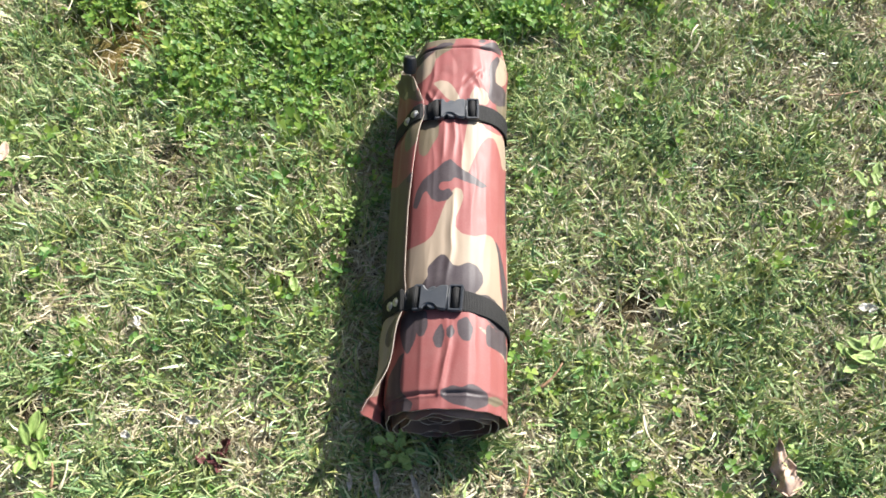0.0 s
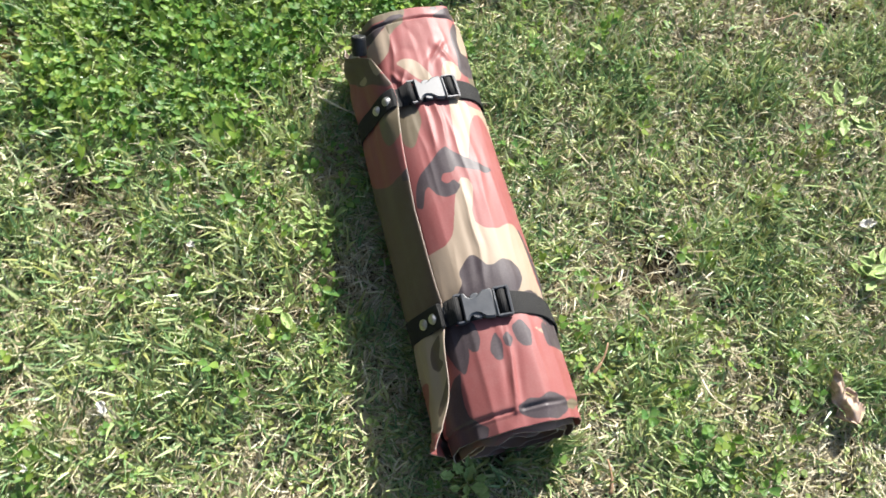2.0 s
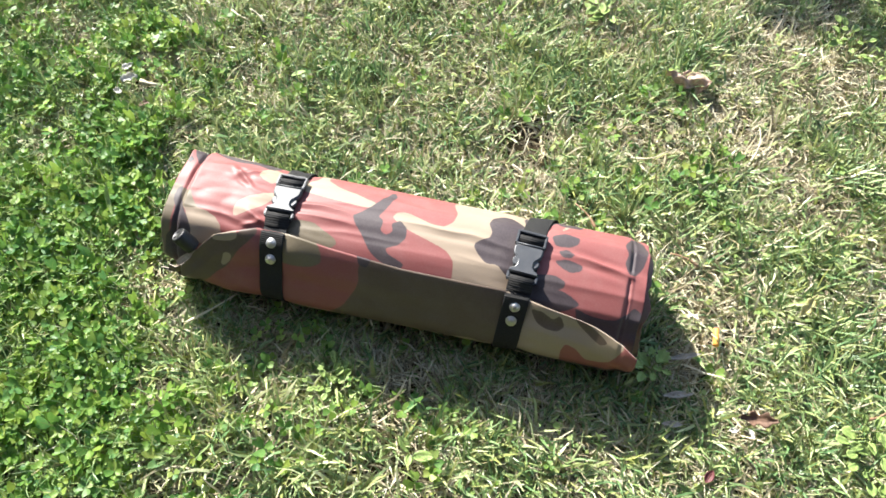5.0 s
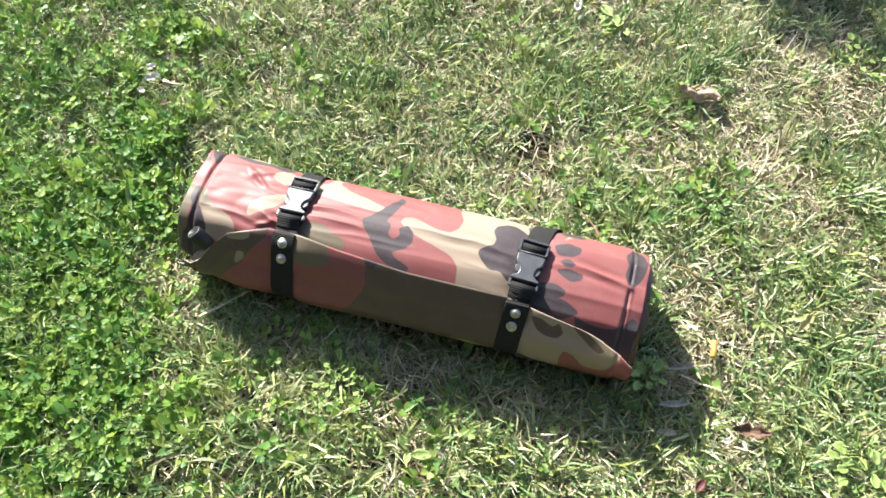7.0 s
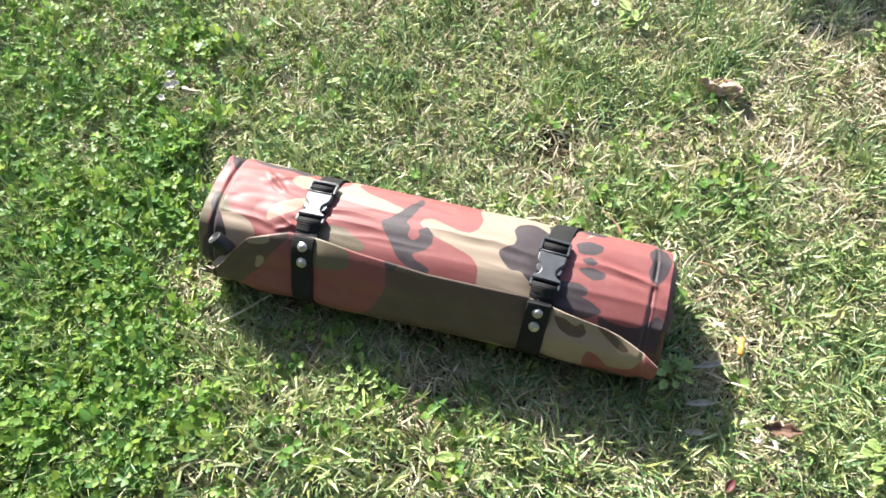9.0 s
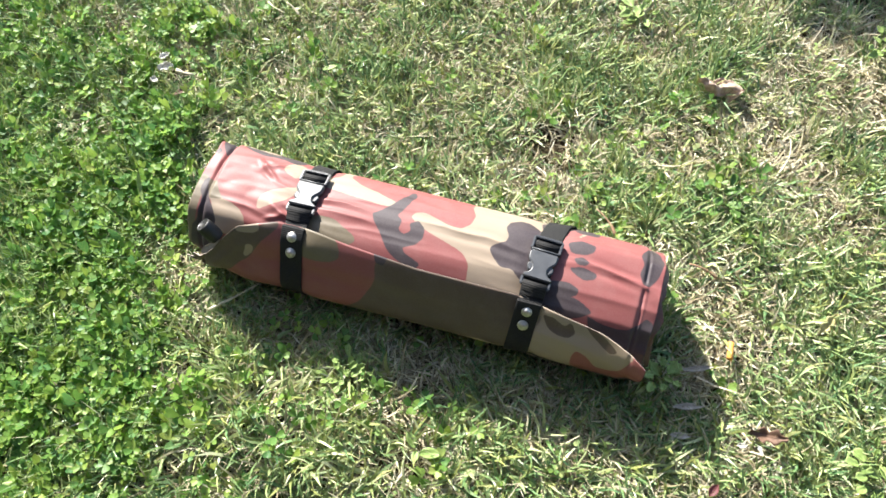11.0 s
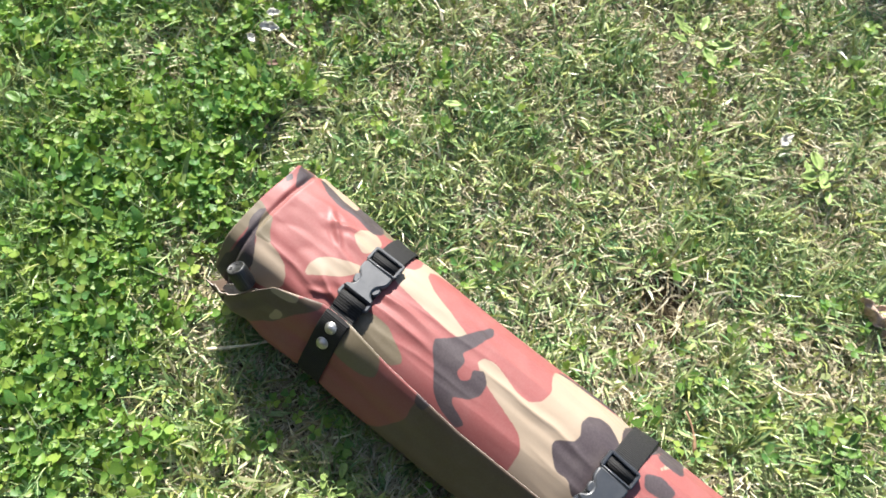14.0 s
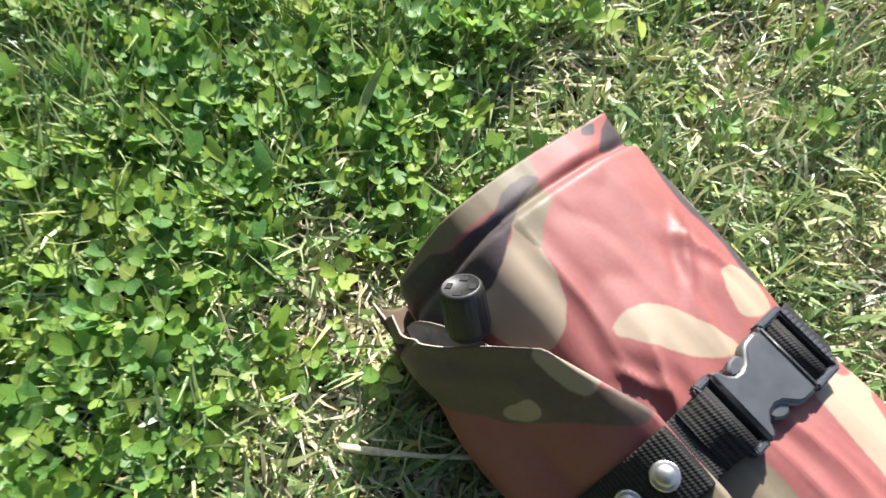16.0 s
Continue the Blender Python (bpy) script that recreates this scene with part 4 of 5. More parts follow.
def rivet(which, u, strap, turn):
    prof = [(0.0, 0.0031), (0.0012, 0.0030), (0.0026, 0.0026), (0.0036, 0.0018), (0.0040, 0.0014), (0.0048, 0.0015), (0.0055, 0.0011), (0.0058, 0.0002), (0.0058, -0.0010)]
    v, f = lathe(prof, 28)
    part("rivet", mesh_of("rivet", v, f, CHROME), CHROME, strap, "domed nickel rivet", tangent_frame(which, u, 0.0046) @ pose(0, 0, 0, 0, 0, turn) @ Matrix.Scale(1.12, 4))


mat = thing("sleeping_mat", pose(-0.0007, 0, -0.004, 0, 0, math.degrees(MAT_TURN)), "rolled camouflage-print sleeping mat tied with two black buckled straps, on grass", "sleeping mat")
part("rolled_cloth", roll_mesh(), CLOTH, mat, "red, tan, black and olive camouflage coated cloth")
for which, ub, rivets in (("far", 0.012, (-0.047, -0.066)), ("near", -0.004, (-0.062, -0.081))):
    strap = part("strap", strap_mesh(which), WEBBING, mat, "black ribbed webbing strap")
    buckle(which, ub, strap)
    for k, u in enumerate(rivets):
        rivet(which, u, strap, 40 * k)

# the inflation valve at the far corner
axis = Vector((0.08, 0.58, 0.81)).normalized()
to_mat = mat.matrix_basis.inverted()
foot = to_mat @ (Vector((-0.0783, 0.2674, 0.1218)) - axis * 0.028)
turned = (to_mat.to_3x3() @ axis).to_track_quat("Z", "Y").to_matrix().to_4x4()
prof = [(0.0088, 0.003), (0.0088, 0.005), (0.0078, 0.006), (0.0076, 0.010)]
v, f = lathe(prof, 32)
valve = part("valve", mesh_of("valve", v, f, RUBBER), RUBBER, mat, "black screw valve", Matrix.Translation(foot) @ turned @ Matrix.Diagonal((1.1, 1.1, 1.0, 1.0)))
# its collar, a vinyl patch welded along the free edge
top, low = [], []
for i in range(17):
    k = i / 8 - 1
    half = 0.0005 + 0.0100 * math.sqrt(max(0.0, 1 - k * k))
    for j in range(7):
        w = (j / 3 - 1) * half
        u = -0.079 - 0.016 * k + 0.84 * w
        p, n = skin(angle_at(u), 0.259 + 0.026 * k + 0.54 * w, u, True, 0.6)
        top.append(p + n * (0.0080 + 0.0006 * math.cos(3 * k)))
        low.append(p + n * 0.0072)
m = len(top)
faces = []
for i in range(16):
    for j in range(6):
        a = i * 7 + j
        faces += [(a, a + 1, a + 8, a + 7), (m + a, m + a + 7, m + a + 8, m + a + 1)]
    for a, b in ((i * 7 + 7, i * 7), (i * 7 + 6, i * 7 + 13)):
        faces.append((a, b, m + b, m + a))
faces += [tuple(range(6, -1, -1)) + tuple(range(m, m + 7)), tuple(range(112, 119)) + tuple(range(m + 118, m + 111, -1))]
part("valve_collar", mesh_of("valve_collar", top + low, faces, GREY_VINYL), GREY_VINYL, valve, "pale grey vinyl collar", valve.matrix_basis.inverted())
steps, prof = 72, [(0.0094, 0.006), (0.0096, 0.008), (0.0091, 0.024), (0.0086, 0.0268), (0.0078, 0.0280), (0.0072, 0.0279), (0.0068, 0.0272), (0.0, 0.0272)]
v, f = lathe(prof, steps)
for i, (x, y, z) in enumerate(v):
    if 1 <= i % len(prof) <= 2 and (i // len(prof)) % 3 == 0:
        x, y = x * 0.94, y * 0.94
    v[i] = (x, y, z)
cap = part("valve_cap", mesh_of("valve_cap", v, f, RUBBER), RUBBER, valve, "fluted black cap")
for k in range(4):
    bm = bmesh.new()
    box(bm, 0.0036, 0.0064, -0.0018, 0.0018, 0.0266, 0.0277, 0.0002)
    bmesh.ops.rotate(bm, verts=bm.verts, matrix=Matrix.Rotation(radians(45 + 90 * k), 3, "Z"))
    part("cap_slot", bm, WEBBING, valve, "")


# ---- fallen leaves, petals, straws ----
def leaf_colour(name, a, b, rough=0.6, through=0.25):
    m = Mat(name, rough, spec=0.4)
    uv = m.node("UVMap").outputs[0]
    sep = m.node("SeparateXYZ")
    m.put(sep.inputs[0], uv)
    pos = m.coord()
    c = m.mix(m.ramp(m.noise(pos, 140.0, 4.0, 0.65).outputs[0], 0.3, 0.7), a, b)
    ribs = m.math("ABSOLUTE", m.math("SINE", m.math("ADD", m.math("MULTIPLY", sep.outputs[0], 26.0), m.math("MULTIPLY", m.math("ABSOLUTE", sep.outputs[1]), -14.0))))
    rib = m.math("MAXIMUM", m.ramp(m.math("ABSOLUTE", sep.outputs[1]), 0.0, 0.09, 1.0, 0.0), m.ramp(ribs, 0.0, 0.16, 0.6, 0.0))
    c = m.mix(m.math("MULTIPLY", rib, 0.2), c, tuple(min(1.0, v * 1.6 + 0.03) for v in b))
    m.base(c)
    m.bump(rib, 0.5, 0.0006)
    tr = m.node("BsdfTranslucent")
    m.put(tr.inputs[0], c)
    mx = m.node("MixShader")
    mx.inputs[0].default_value = through
    m.t.links.new(m.b.outputs[0], mx.inputs[1])
    m.t.links.new(tr.outputs[0], mx.inputs[2])
    m.t.links.new(mx.outputs[0], m.t.nodes["Material Output"].inputs[0])
    return m.m


DRY_TAN = leaf_colour("dry_tan_leaf", (0.34, 0.21, 0.15), (0.64, 0.48, 0.37), 0.7, 0.08)
DRY_BROWN = leaf_colour("dry_brown_leaf", (0.085, 0.048, 0.030), (0.22, 0.13, 0.085), 0.7, 0.08)
DRY_RED = leaf_colour("dark_red_leaf", (0.070, 0.019, 0.019), (0.19, 0.056, 0.054), 0.55, 0.15)
DRY_GREY = leaf_colour("grey_dead_leaf", (0.30, 0.26, 0.20), (0.50, 0.45, 0.38), 0.75, 0.15)
WHITE_PETAL = leaf_colour("white_petal", (0.60, 0.57, 0.48), (0.84, 0.82, 0.75), 0.5, 0.25)
YELLOW_LEAF = leaf_colour("yellow_leaf", (0.52, 0.45, 0.15), (0.70, 0.64, 0.30), 0.5, 0.3)
WEED = leaf_colour("pale_green_leaf", (0.22, 0.35, 0.075), (0.42, 0.54, 0.18), 0.45, 0.32)
WEED_DEEP = leaf_colour("green_weed_leaf", (0.09, 0.20, 0.035), (0.19, 0.33, 0.075), 0.42, 0.30)
STRAW_STALK = plain("straw_stalk", (0.60, 0.53, 0.36), 0.5, vary=0.25, scale=200.0)
BROWN_STALK = plain("brown_stalk", (0.30, 0.18, 0.10), 0.7, vary=0.35, scale=200.0)
FILTER = plain("orange_filter_paper", (0.78, 0.36, 0.07), 0.6, vary=0.18, scale=500.0)
ASH = plain("burnt_tip", (0.10, 0.085, 0.075), 0.95, vary=0.5, scale=600.0)


def leaf_mesh(name, length, width, material, shape="oval", fold=0.3, curl=0.3, twist=0.0, ruffle=0.1, seed=0, n=14, w=6, crumple=1.0):
    """A thin leaf with two faces: x along it from the stalk, folded at the rib, curled along its length."""
    rng = random.Random(seed)
    ph = rng.uniform(0, 9)
    top, uvs = [], []
    for i in range(n + 1):
        t = i / n
        if shape == "lance":
            half = math.sin(math.pi * min(1, t * 0.96 + 0.02)) ** 0.9
        elif shape == "heart":
            half = (1 - (2 * t - 1) ** 2) ** 0.5 * (0.65 + 0.55 * t) if 0 < t < 1 else 0.0
        elif shape == "lobed":
            half = max(0.0, math.sin(math.pi * t)) ** 0.6 * (0.72 + 0.28 * math.cos(t * 6 * math.pi))
        elif shape == "jagged":
            half = float(np.interp(t, (0.0, 0.10, 0.24, 0.36, 0.50, 0.66, 0.82, 1.0), (0.1, 0.55, 1.0, 0.62, 0.80, 0.46, 0.30, 0.0)))
        elif shape == "petal":
            half = math.sin(math.pi * t ** 0.75) ** 0.7 if 0 < t < 1 else 0.0
        else:
            half = math.sin(math.pi * t ** 0.9) ** 0.75 if 0 < t < 1 else 0.0
        half = max(half, 0.03) * width / 2
        ang = curl * (t - 0.3)
        for j in range(w + 1):
            k = 2 * j / w - 1
            x = length * (t - 0.5 if abs(curl) < 1e-3 else math.sin(ang) / curl)
            z = length * (0 if abs(curl) < 1e-3 else (1 - math.cos(ang)) / curl)
            y = half * k * math.cos(fold * abs(k))
            z += half * abs(k) * math.sin(fold) + ruffle * width * 0.5 * noise.noise((t * 3.1 * crumple + ph, k * 1.4 * crumple, ph)) * (0.3 + abs(k))
            if shape == "jagged":
                z += width * 0.42 * (abs((t * 1.9 + k * 0.45 + ph) % 1 - 0.5) + 0.6 * abs((t * 1.1 - k * 0.9 + ph) % 1 - 0.5))
            a = twist * (t - 0.5)
            y, z = y * math.cos(a) - z * math.sin(a), y * math.sin(a) + z * math.cos(a)
            top.append((x, y, z))
            uvs.append((t, k * half * 2 / width))
    low = [(x, y, z - 0.00035) for x, y, z in top]
    m, r = len(top), w + 1
    faces = []
    for i in range(n):
        for j in range(w):
            a = i * r + j
            faces += [(a, a + r, a + r + 1, a + 1), (m + a, m + a + 1, m + a + r + 1, m + a + r)]
        for a, b in ((i * r, (i + 1) * r), (i * r + w + r, i * r + w)):
            faces.append((a, m + a, m + b, b))
    faces += [tuple(range(0, r)) + tuple(m + k for k in range(w, -1, -1)), tuple(n * r + k for k in range(w, -1, -1)) + tuple(m + n * r + k for k in range(0, r))]
    return mesh_of(name, top + low, faces, material, uvs + uvs)


def lie(x, y):
    """How far the tips of the grass lift a light thing at a place."""
    return float(ground_height(np.array(x), np.array(y))) + 0.022


def put_leaf(name, label, category, a, b, z, width, material, group="", stretch=1.0, roll=0.0, pitch=0.0, **shape):
    """A leaf lying between two places of the lawn."""
    (ax, ay), (bx, by) = a, b
    length = math.hypot(bx - ax, by - ay) * stretch
    z += lie((ax + bx) / 2, (ay + by) / 2)
    ob = new(name, leaf_mesh(name, length, width, material, **shape))
    ob.matrix_basis = pose((ax + bx) / 2, (ay + by) / 2, z, 0, 0, math.degrees(math.atan2(by - ay, bx - ax))) @ pose(0, 0, 0, roll, pitch, 0)
    return tagged(ob, label, category, group)


def put_stalk(name, label, a, b, z0, z1, radius, material, bend=0.006, group="fallen stalks"):
    """A dry stalk between two places, bent in the middle."""
    n, k = 9, 6
    rise = lie((a[0] + b[0]) / 2, (a[1] + b[1]) / 2) - 0.003
    p, q = Vector((*a, z0 + rise)), Vector((*b, z1 + rise))
    d = (q - p).normalized()
    side = d.cross(Vector((0, 0, 1))).normalized()
    up = side.cross(d)
    verts, faces = [], []
    for i in range(n + 1):
        t = i / n
        c = p.lerp(q, t) + side * bend * math.sin(math.pi * t) + up * bend * 0.35 * math.sin(math.pi * t)
        r = radius * (1.0 - 0.55 * t) * (1 + 0.2 * math.sin(9 * t))
        for j in range(k):
            ang = 2 * math.pi * j / k
            verts.append(c + side * r * math.cos(ang) + up * r * 0.7 * math.sin(ang))
    for i in range(n):
        for j in range(k):
            faces.append((i * k + j, i * k + (j + 1) % k, (i + 1) * k + (j + 1) % k, (i + 1) * k + j))
    faces += [tuple(range(k))[::-1], tuple(n * k + j for j in range(k))]
    ob = new(name, mesh_of(name, verts, faces, material))
    return tagged(ob, label, "stalk", group)


# the large crumpled leaf: a tented blade with its tip and one edge bent up
big = thing("dry_leaf", pose(0.431, -0.312, 0.017, 0, 0, 97), "crumpled pale tan dead leaf lying on the grass", "leaf", "fallen leaves")
part("leaf_blade", leaf_mesh("leaf_blade", 0.068, 0.046, DRY_TAN, "jagged", -0.55, 0.30, 0.5, 0.15, 5, 26, 14, 1.3), DRY_TAN, big, "", pose(0, 0, 0.004, -14, 0, 0))
part("leaf_stalk", leaf_mesh("leaf_stalk", 0.022, 0.0022, DRY_BROWN, "lance", 0.5, 0.5, 0.2, 0.1, 9, 8, 2), DRY_BROWN, big, "", pose(-0.043, 0.004, 0.000, 0, 5, 165))
# the dark red crumpled leaf
red = thing("dry_leaf", pose(-0.294, -0.331, 0.004, 0, 0, 9), "crumpled dark red dead leaf among dry grass", "leaf", "fallen leaves")
for k, (x, y, rx, ry, rz, ll) in enumerate(((0.0, 0.0, 30, 5, 0, 0.044), (0.016, 0.008, -40, -15, 50, 0.034), (-0.018, -0.003, 55, 0, 130, 0.030), (0.004, -0.012, -20, 20, -60, 0.026))):
    part("leaf_lobe", leaf_mesh("leaf_lobe", ll * 0.8, ll * 0.6, DRY_RED, "oval", 0.7, 1.3, 0.6, 0.8, 20 + k, 12, 6), DRY_RED, red, "", pose(x, y, 0.006, rx, ry, rz))
FALLEN = "fallen leaves"
put_leaf("dry_leaf", "brown crumpled dead leaf in dry grass", "leaf", (-0.074, -0.417), (-0.069, -0.459), 0.009, 0.026, DRY_BROWN, FALLEN, 1.1, 15, shape="lobed", fold=0.6, curl=0.9, ruffle=0.4, seed=31)
put_leaf("dry_leaf", "grey withered narrow leaf in the mat's shade", "leaf", (-0.076, -0.326), (-0.064, -0.362), 0.006, 0.0095, DRY_GREY, FALLEN, shape="lance", fold=0.4, curl=0.25, seed=32)
put_leaf("dry_leaf", "short grey withered leaf in the mat's shade", "leaf", (-0.108, -0.333), (-0.103, -0.357), 0.006, 0.0085, DRY_GREY, FALLEN, shape="lance", fold=0.3, curl=0.3, seed=33)
put_leaf("dry_leaf", "long grey withered leaf beside the mat's end", "leaf", (-0.029, -0.326), (-0.012, -0.364), 0.006, 0.0085, DRY_GREY, FALLEN, shape="lance", fold=0.5, curl=0.35, seed=34)
put_leaf("dry_leaf", "small reddish dead leaf on grass", "leaf", (-0.166, -0.393), (-0.150, -0.400), 0.006, 0.012, DRY_RED, FALLEN, shape="oval", fold=0.5, curl=0.8, seed=35)
put_leaf("dry_leaf", "pale tan dead leaf standing in the grass", "leaf", (-0.780, 0.125), (-0.785, 0.160), 0.008, 0.020, DRY_TAN, FALLEN, 1.1, 20, shape="oval", fold=0.5, curl=0.6, seed=36)
put_leaf("dry_leaf", "pale cream dead leaf on mossy ground", "leaf", (-0.663, 0.502), (-0.632, 0.496), 0.006, 0.022, YELLOW_LEAF, FALLEN, shape="oval", fold=0.25, curl=0.3, seed=37)
put_leaf("yellow_leaf", "yellow fallen leaf on dry grass", "leaf", (0.068, -0.480), (0.102, -0.497), 0.014, 0.018, YELLOW_LEAF, FALLEN, 1.0, 12, shape="lobed", fold=0.5, curl=0.8, ruffle=0.5, seed=38)
put_leaf("dry_leaf", "small reddish-brown withered leaf beside white petals", "leaf", (0.146, 0.475), (0.162, 0.462), 0.008, 0.009, DRY_BROWN, FALLEN, shape="oval", fold=0.4, curl=0.5, seed=40)
put_leaf("yellow_leaf", "small yellowish leaf among the grass", "leaf", (0.264, 0.283), (0.278, 0.264), 0.006, 0.013, WEED, FALLEN, 1.0, -15, shape="oval", fold=0.4, curl=0.4, seed=39)
PETALS = "white petals on the lawn"
for k, (a, b, w, lab) in enumerate((((-0.459, -0.132), (-0.448, -0.153), 0.013, "white withered petal on dry grass"), ((-0.550, -0.197), (-0.536, -0.204), 0.010, "small white petal on grass"),
                                   ((-0.347, -0.283), (-0.317, -0.289), 0.013, "long white petal beside a red leaf"), ((-0.435, -0.308), (-0.415, -0.313), 0.012, "white petal half hidden in grass"),
                                   ((0.543, -0.080), (0.571, -0.081), 0.016, "crumpled white petal on the lawn"), ((0.191, 0.522), (0.206, 0.506), 0.013, "white petal at the clover's edge"),
                                   ((0.171, 0.515), (0.187, 0.490), 0.015, "wide white petal at the clover's edge"), ((0.158, 0.514), (0.153, 0.497), 0.011, "small white petal at the clover's edge"),
                                   ((-0.345, 0.050), (-0.333, 0.046), 0.011, "round white petal on grass"), ((-0.095, -0.412), (-0.092, -0.424), 0.008, "white petal beside a brown leaf"),
                                   ((-0.083, -0.436), (-0.096, -0.443), 0.006, "narrow white petal beside a brown leaf"))):
    put_leaf("white_petal", lab, "petal", a, b, 0.024 if a[1] > 0.5 else 0.010, w, WHITE_PETAL, PETALS, 0.9, random.Random(k).uniform(-14, 14), shape="petal", fold=0.6, curl=0.9, ruffle=0.8, crumple=2.0, seed=50 + k)
put_stalk("pale_stalk", "pale dry stalk leaning out from under the mat", (-0.147, 0.257), (-0.080, 0.205), 0.012, 0.010, 0.0021, STRAW_STALK, 0.002)
put_stalk("pale_stalk", "pale curved dry stalk on the lawn", (0.267, -0.241), (0.291, -0.288), 0.010, 0.012, 0.0018, STRAW_STALK, 0.008)
put_stalk("pale_stalk", "white dry stalk beside the petals", (0.187, 0.486), (0.189, 0.459), 0.023, 0.021, 0.0036, STRAW_STALK, 0.002)
put_stalk("brown_stalk", "brown dry stalk on the lawn", (0.134, -0.214), (0.163, -0.179), 0.008, 0.013, 0.0022, BROWN_STALK, 0.003)
put_stalk("brown_stalk", "brown dry stalk near the mat's end", (0.117, -0.354), (0.124, -0.315), 0.009, 0.012, 0.0024, BROWN_STALK, 0.003)
put_stalk("brown_stalk", "long tan stalk on a worn spot", (0.554, 0.275), (0.603, 0.283), 0.010, 0.010, 0.0022, BROWN_STALK, 0.003)
put_stalk("pale_stalk", "pale broken stalk on the lawn", (0.310, -0.406), (0.375, -0.413), 0.009, 0.011, 0.0016, STRAW_STALK, 0.006)
put_stalk("pale_stalk", "whitish dry blade beside a weed", (-0.497, -0.389), (-0.494, -0.349), 0.010, 0.016, 0.0024, STRAW_STALK, 0.003)
put_stalk("brown_stalk", "tan dry stem beside a weed", (-0.509, -0.387), (-0.517, -0.354), 0.009, 0.012, 0.0022, BROWN_STALK, 0.002)
put_stalk("pale_stalk", "white dry blade among short grass", (0.363, 0.364), (0.377, 0.392), 0.012, 0.020, 0.0022, STRAW_STALK, 0.002)
put_stalk("pale_stalk", "short pale stick beside mossy bare soil", (-0.787, 0.475), (-0.784, 0.517), 0.010, 0.013, 0.0024, STRAW_STALK, 0.003)
put_stalk("pale_stalk", "pale bit of dry stem on mossy soil", (-0.722, 0.483), (-0.711, 0.489), 0.008, 0.009, 0.0022, STRAW_STALK, 0.001)
put_stalk("pale_stalk", "pale bit of dry stem on mossy soil", (-0.745, 0.394), (-0.737, 0.389), 0.008, 0.009, 0.0022, STRAW_STALK, 0.001)
put_stalk("pale_stalk", "pale bit of dry stem on mossy soil", (-0.608, 0.472), (-0.600, 0.477), 0.008, 0.009, 0.0022, STRAW_STALK, 0.001)
put_stalk("brown_stalk", "brown dry stalk in short grass", (-0.036, -0.565), (-0.019, -0.594), 0.009, 0.011, 0.0022, BROWN_STALK, 0.003)
put_stalk("pale_stalk", "pale dry stalk on the sunny lawn", (0.376, 0.427), (0.362, 0.390), 0.010, 0.012, 0.0018, STRAW_STALK, 0.003)

# the cigarette end
butt = thing("cigarette_butt", pose(0.0215, -0.387, 0.018, 0, 90, 5), "smoked orange cigarette filter lying on dry grass", "cigarette butt")
prof = [(0.0, -0.0125), (0.0034, -0.0125), (0.0038, -0.0122), (0.0039, -0.004), (0.0037, 0.003), (0.0039, 0.0098), (0.0036, 0.0104), (0.0, 0.0104)]
v, f = lathe(prof, 20)
part("filter", mesh_of("filter", v, f, FILTER), FILTER, butt, "orange filter paper")
v, f = lathe([(0.0, 0.0100), (0.0035, 0.0103), (0.0037, 0.0118), (0.0030, 0.0132), (0.0012, 0.0138), (0.0, 0.0135)], 16)
part("burnt_end", mesh_of("burnt_end", v, f, ASH), ASH, butt, "black burnt end")


# ---- weeds ----
def weed(x, y, label, leaves, reach, size, material, shape, seed, height=0.014, wide=0.8):
    """A low plant: leaves on thin stalks round a crown, each leaf and stalk a part."""
    rng = random.Random(seed)
    top = thing("weed", pose(x, y, float(ground_height(np.array(x), np.array(y))) + 0.006, 0, 0, rng.uniform(0, 360)), label, "weed", "weeds in the lawn")
    shapes = [leaf_mesh("leaf", size * k, size * k * wide, material, shape, 0.25 + 0.2 * k, 0.35, 0.15, 0.2, seed + i, 8, 4) for i, k in enumerate((0.75, 1.0, 1.2))]
    for i in range(leaves):
        a = 2.4 * i + rng.uniform(-0.4, 0.4)
        r = reach * math.sqrt((i + 0.6) / leaves)
        h = height * rng.uniform(0.75, 1.35) + 0.008
        me = shapes[rng.randrange(3)]
        px, py = r * math.cos(a), r * math.sin(a)
        part("leaf", me, material, top, "", pose(px, py, h, rng.uniform(-18, 18), rng.uniform(-22, 8), math.degrees(a) + rng.uniform(-30, 30)))
        p, q = Vector((px * 0.25, py * 0.25, 0)), Vector((px * 0.9, py * 0.9, h - 0.001))
        side = (q - p).cross(Vector((0, 0, 1))).normalized() * 0.0006
        mid = p.lerp(q, 0.5) + Vector((0, 0, 0.002))
        up = Vector((0, 0, 0.0009))
        rows = [p, mid, q]
        verts = [c + o for c in rows for o in (side, up, -side)]
        faces = [(3 * k + j, 3 * k + (j + 1) % 3, 3 * k + 3 + (j + 1) % 3, 3 * k + 3 + j) for k in range(2) for j in range(3)]
        part("leaf_stalk", mesh_of("leaf_stalk", verts, faces, material, [(0.5, 0.5)] * 9), material, top)
    return top


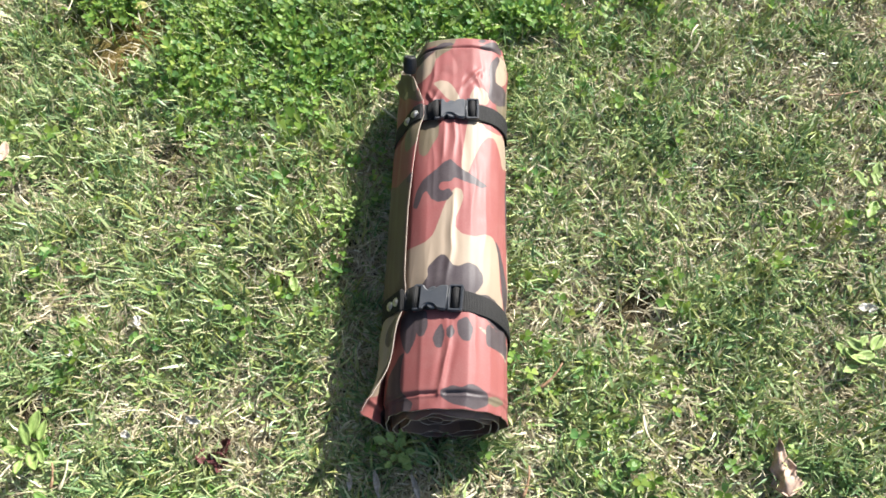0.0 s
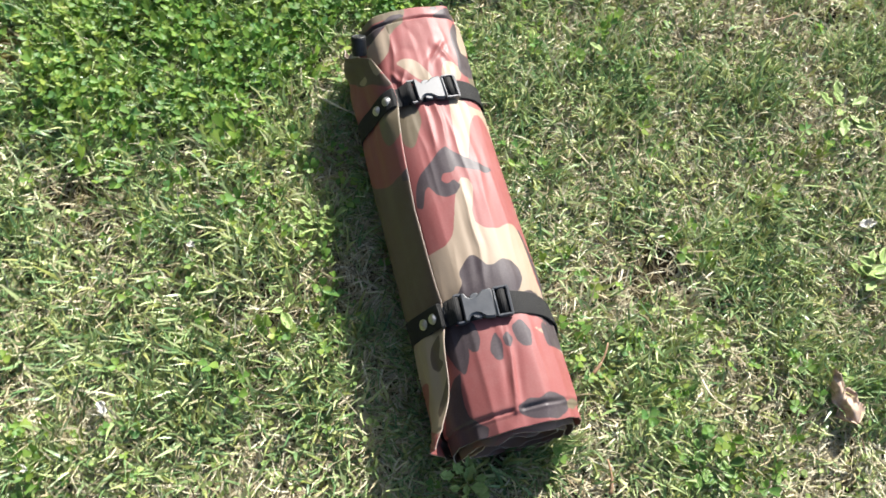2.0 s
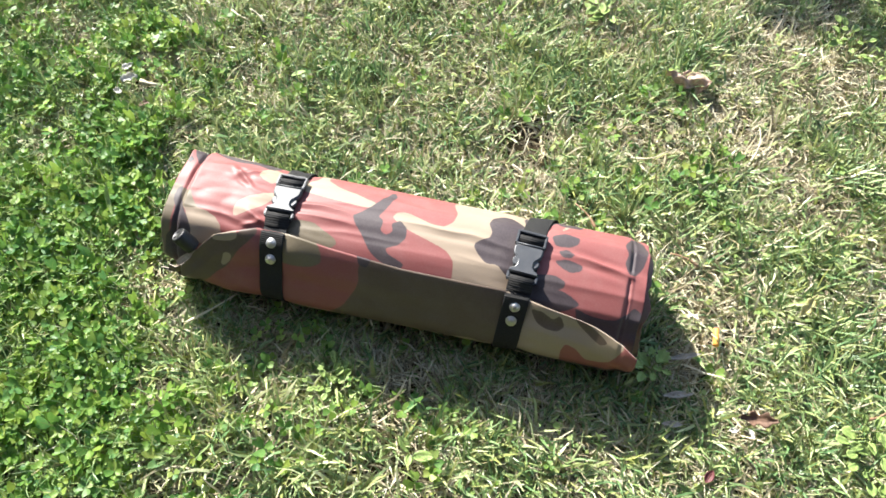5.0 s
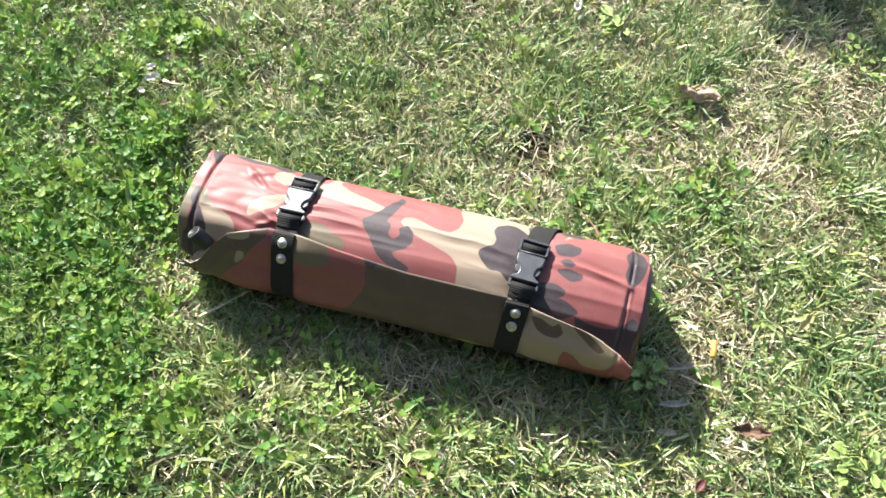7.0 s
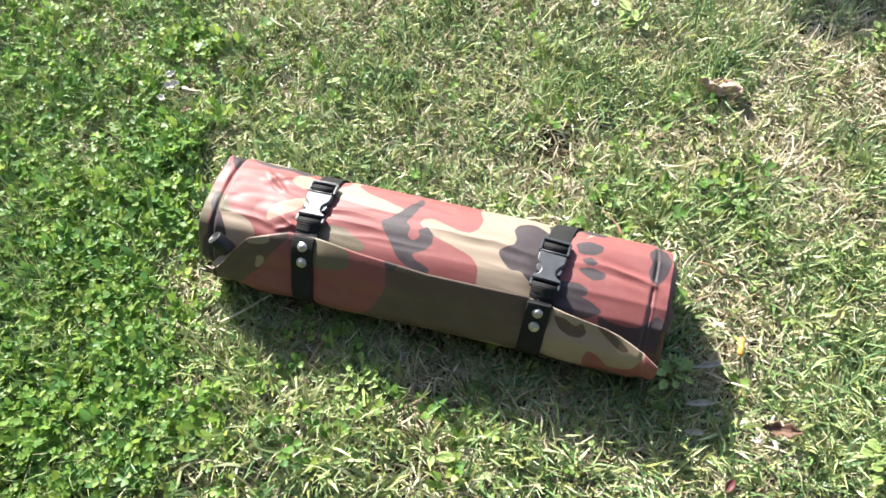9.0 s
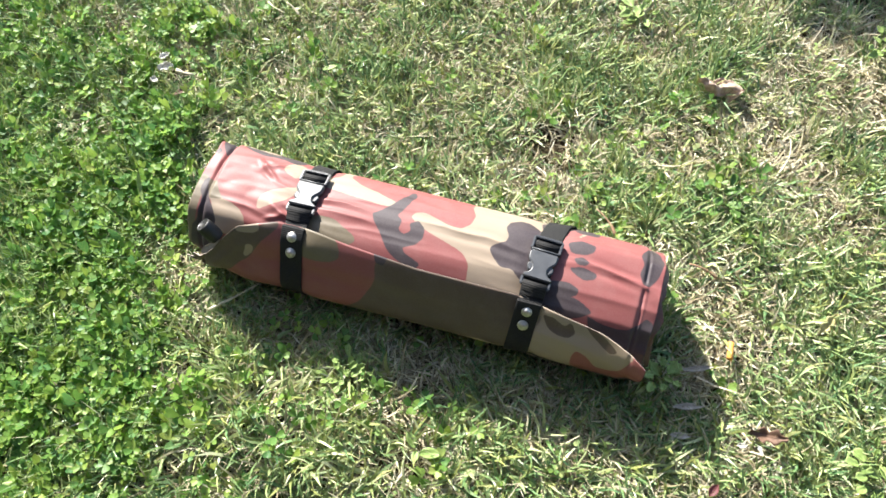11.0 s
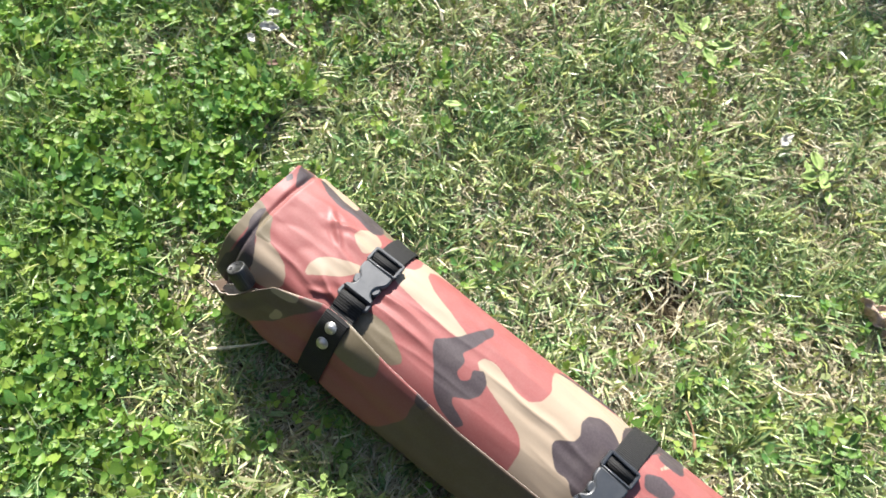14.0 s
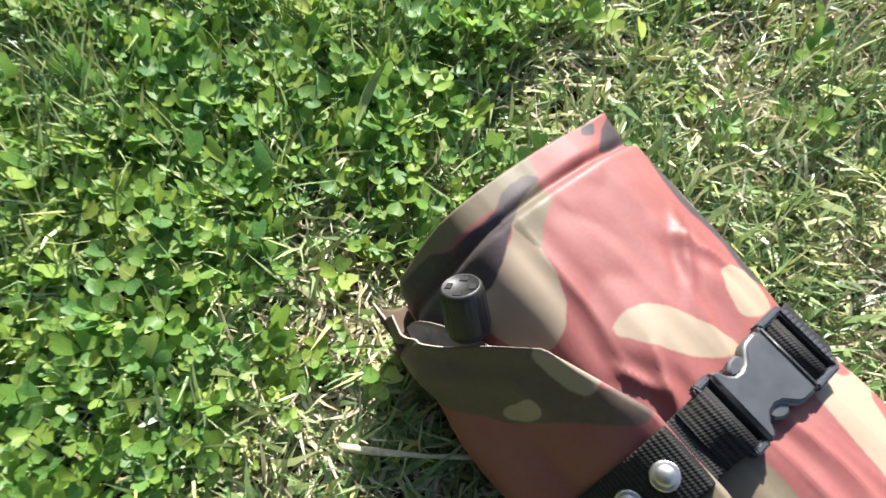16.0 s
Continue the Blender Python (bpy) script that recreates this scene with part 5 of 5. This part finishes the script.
weed(-0.172, 0.050, "pale green low weed at the edge of the mat's shadow", 36, 0.034, 0.0105, WEED, "heart", 201, 0.016)
weed(-0.048, -0.312, "bright green lobed weed at the mat's rolled end", 10, 0.022, 0.018, WEED, "lobed", 202, 0.026, 0.95)
weed(0.595, -0.530, "pale yellow-green chickweed with small round leaves", 16, 0.040, 0.015, WEED, "oval", 203, 0.022)
weed(0.545, -0.585, "pale green chickweed sprawling on the lawn", 12, 0.034, 0.014, WEED, "oval", 204, 0.020)
weed(0.560, -0.148, "pale broad-leaved weed in short grass", 6, 0.024, 0.026, WEED, "oval", 205, 0.014, 0.6)
weed(-0.552, -0.335, "green broad-leaved rosette on mossy ground", 8, 0.028, 0.030, WEED, "oval", 206, 0.018, 0.52)
weed(0.600, 0.095, "pale green lobed weed in the lawn", 8, 0.030, 0.030, WEED, "lobed", 207, 0.018, 0.6)
weed(0.540, -0.155, "pale green weed with a few leaves", 6, 0.026, 0.022, WEED, "lobed", 208, 0.014, 0.6)
weed(0.243, -0.335, "green weed low in the grass", 12, 0.034, 0.018, WEED_DEEP, "heart", 209, 0.012)
weed(-0.265, -0.397, "green oval-leaved weed in dry grass", 7, 0.030, 0.026, WEED_DEEP, "oval", 210, 0.014, 0.55)
weed(-0.500, -0.415, "green weed with a few upright leaves", 5, 0.018, 0.024, WEED_DEEP, "oval", 211, 0.016, 0.5)
weed(-0.228, -0.066, "pair of pale green leaves at the shadow's edge", 3, 0.012, 0.022, WEED, "oval", 212, 0.012, 0.6)
weed(-0.077, -0.582, "pale green weed on the sunny lawn", 30, 0.042, 0.015, WEED, "heart", 213, 0.024)
weed(-0.755, 0.108, "green weed beside a pale dead leaf", 5, 0.024, 0.028, WEED_DEEP, "lance", 214, 0.012, 0.45)
weed(-0.095, 0.660, "green weed with broad leaves in the clover", 6, 0.028, 0.026, WEED_DEEP, "oval", 215, 0.020, 0.55)
put_leaf("broad_blade", "single broad pale green blade arching over clover", "grass blade", (-0.047, 0.403), (-0.011, 0.431), 0.030, 0.0065, WEED, "", 1.1, 30, -18, shape="lance", fold=0.2, curl=0.8, twist=0.6, seed=71)


# the clump of long blades on bare soil past the clover
clump = thing("grass_clump", pose(-0.272, 0.880, float(ground_height(np.array(-0.272), np.array(0.880)))), "clump of long pale green arching blades on bare soil", "grass clump")
for k, (turn, reach, wide, rise, curl) in enumerate(((-43, 0.115, 0.0085, 38, 1.5), (-12, 0.070, 0.0070, 58, 0.7), (15, 0.080, 0.0075, 40, 1.3), (-75, 0.060, 0.0060, 50, 1.0), (60, 0.075, 0.0070, 45, 1.2), (150, 0.080, 0.0070, 45, 1.2), (-140, 0.065, 0.0060, 50, 1.0))):
    me = leaf_mesh("blade", reach, wide, WEED, "lance", 0.35, -curl, 0.3, 0.05, 240 + k, 16, 4)
    start = min(v.co.x for v in me.vertices)
    low = min((v.co for v in me.vertices), key=lambda c: c.x).z
    part("blade", me, WEED, clump, "", pose(0, 0, 0.004, 0, 0, turn) @ pose(0, 0, 0, 0, -rise * 0.75, 0) @ Matrix.Translation((-start, 0, -low)))


# ---- unseen dark slab added to keep sky light off the mat's left side ----
SKY_BLOCK_DARK = plain("sky_block_matte", (0.022, 0.020, 0.018), 0.9, spec=0.2, vary=0.3, scale=9.0, relief=0.004)
bm = bmesh.new()
box(bm, -1.40, -1.18, -4.5, 4.5, -0.10, 2.35, 0.015)
box(bm, -1.44, -1.14, -4.5, 4.5, 2.353, 2.41, 0.012)
tagged(part("sky_block_west", bm, SKY_BLOCK_DARK, None), "added dark slab, unseen, that blocks sky light west of the mat", "wall", kind="structure")


# ---- unseen shrub added to cast the shade on the lawn's corner ----
def shrub(x, y, height, spread, seed):
    rng = random.Random(seed)
    ob = thing("shrub", pose(x, y, -0.02), "added leafy green shrub, unseen, that shades the lawn's corner", "shrub")
    verts, faces = [], []
    for k in range(9):
        a = 2 * math.pi * k / 9 + rng.uniform(-0.3, 0.3)
        reach = spread * rng.uniform(0.4, 1.0)
        top = Vector((reach * math.cos(a), reach * math.sin(a), height * rng.uniform(0.55, 0.8)))
        base = Vector((0.05 * math.cos(a), 0.05 * math.sin(a), 0))
        o = len(verts)
        for i in range(6):
            t = i / 5
            c = base.lerp(top, t) + Vector((0, 0, 0.18 * math.sin(math.pi * t) * height))
            r = 0.016 * (1 - 0.8 * t)
            verts += [c + Vector((r * math.cos(b), r * math.sin(b), 0)) for b in (0, 1.57, 3.14, 4.71)]
        faces += [(o + 4 * i + j, o + 4 * i + (j + 1) % 4, o + 4 * i + 4 + (j + 1) % 4, o + 4 * i + 4 + j) for i in range(5) for j in range(4)]
    part("stems", mesh_of("stems", verts, faces, BROWN_STALK), BROWN_STALK, ob, "brown woody stems")
    lv, lf = [], []
    clumps = []
    while len(clumps) < 90:
        d = Vector((rng.uniform(-1, 1), rng.uniform(-1, 1), rng.uniform(-1, 1)))
        if d.length < 1:
            clumps.append(Vector((d.x * spread, d.y * spread, height * 0.7 + d.z * 0.3 * height)))
    for _ in range(5200):
        c = rng.choice(clumps)
        p = c + Vector((rng.gauss(0, 0.045), rng.gauss(0, 0.045), rng.gauss(0, 0.04)))
        turn = Euler((rng.uniform(-1, 1), rng.uniform(-1, 1), rng.uniform(0, 6.3))).to_matrix()
        s = rng.uniform(0.022, 0.042)
        o = len(lv)
        lv += [p + turn @ Vector(q) * s for q in ((-1, 0, 0), (-0.3, 0.42, 0.08), (0.5, 0.36, 0.06), (1, 0, -0.05), (0.5, -0.36, 0.06), (-0.3, -0.42, 0.08))]
        lf += [(o, o + 1, o + 2, o + 3), (o, o + 3, o + 4, o + 5)]
    part("crown", mesh_of("crown", lv, lf, CLOVER_LEAF), CLOVER_LEAF, ob, "dense small green leaves")


shrub(1.89, 0.575, 1.12, 0.32, 301)
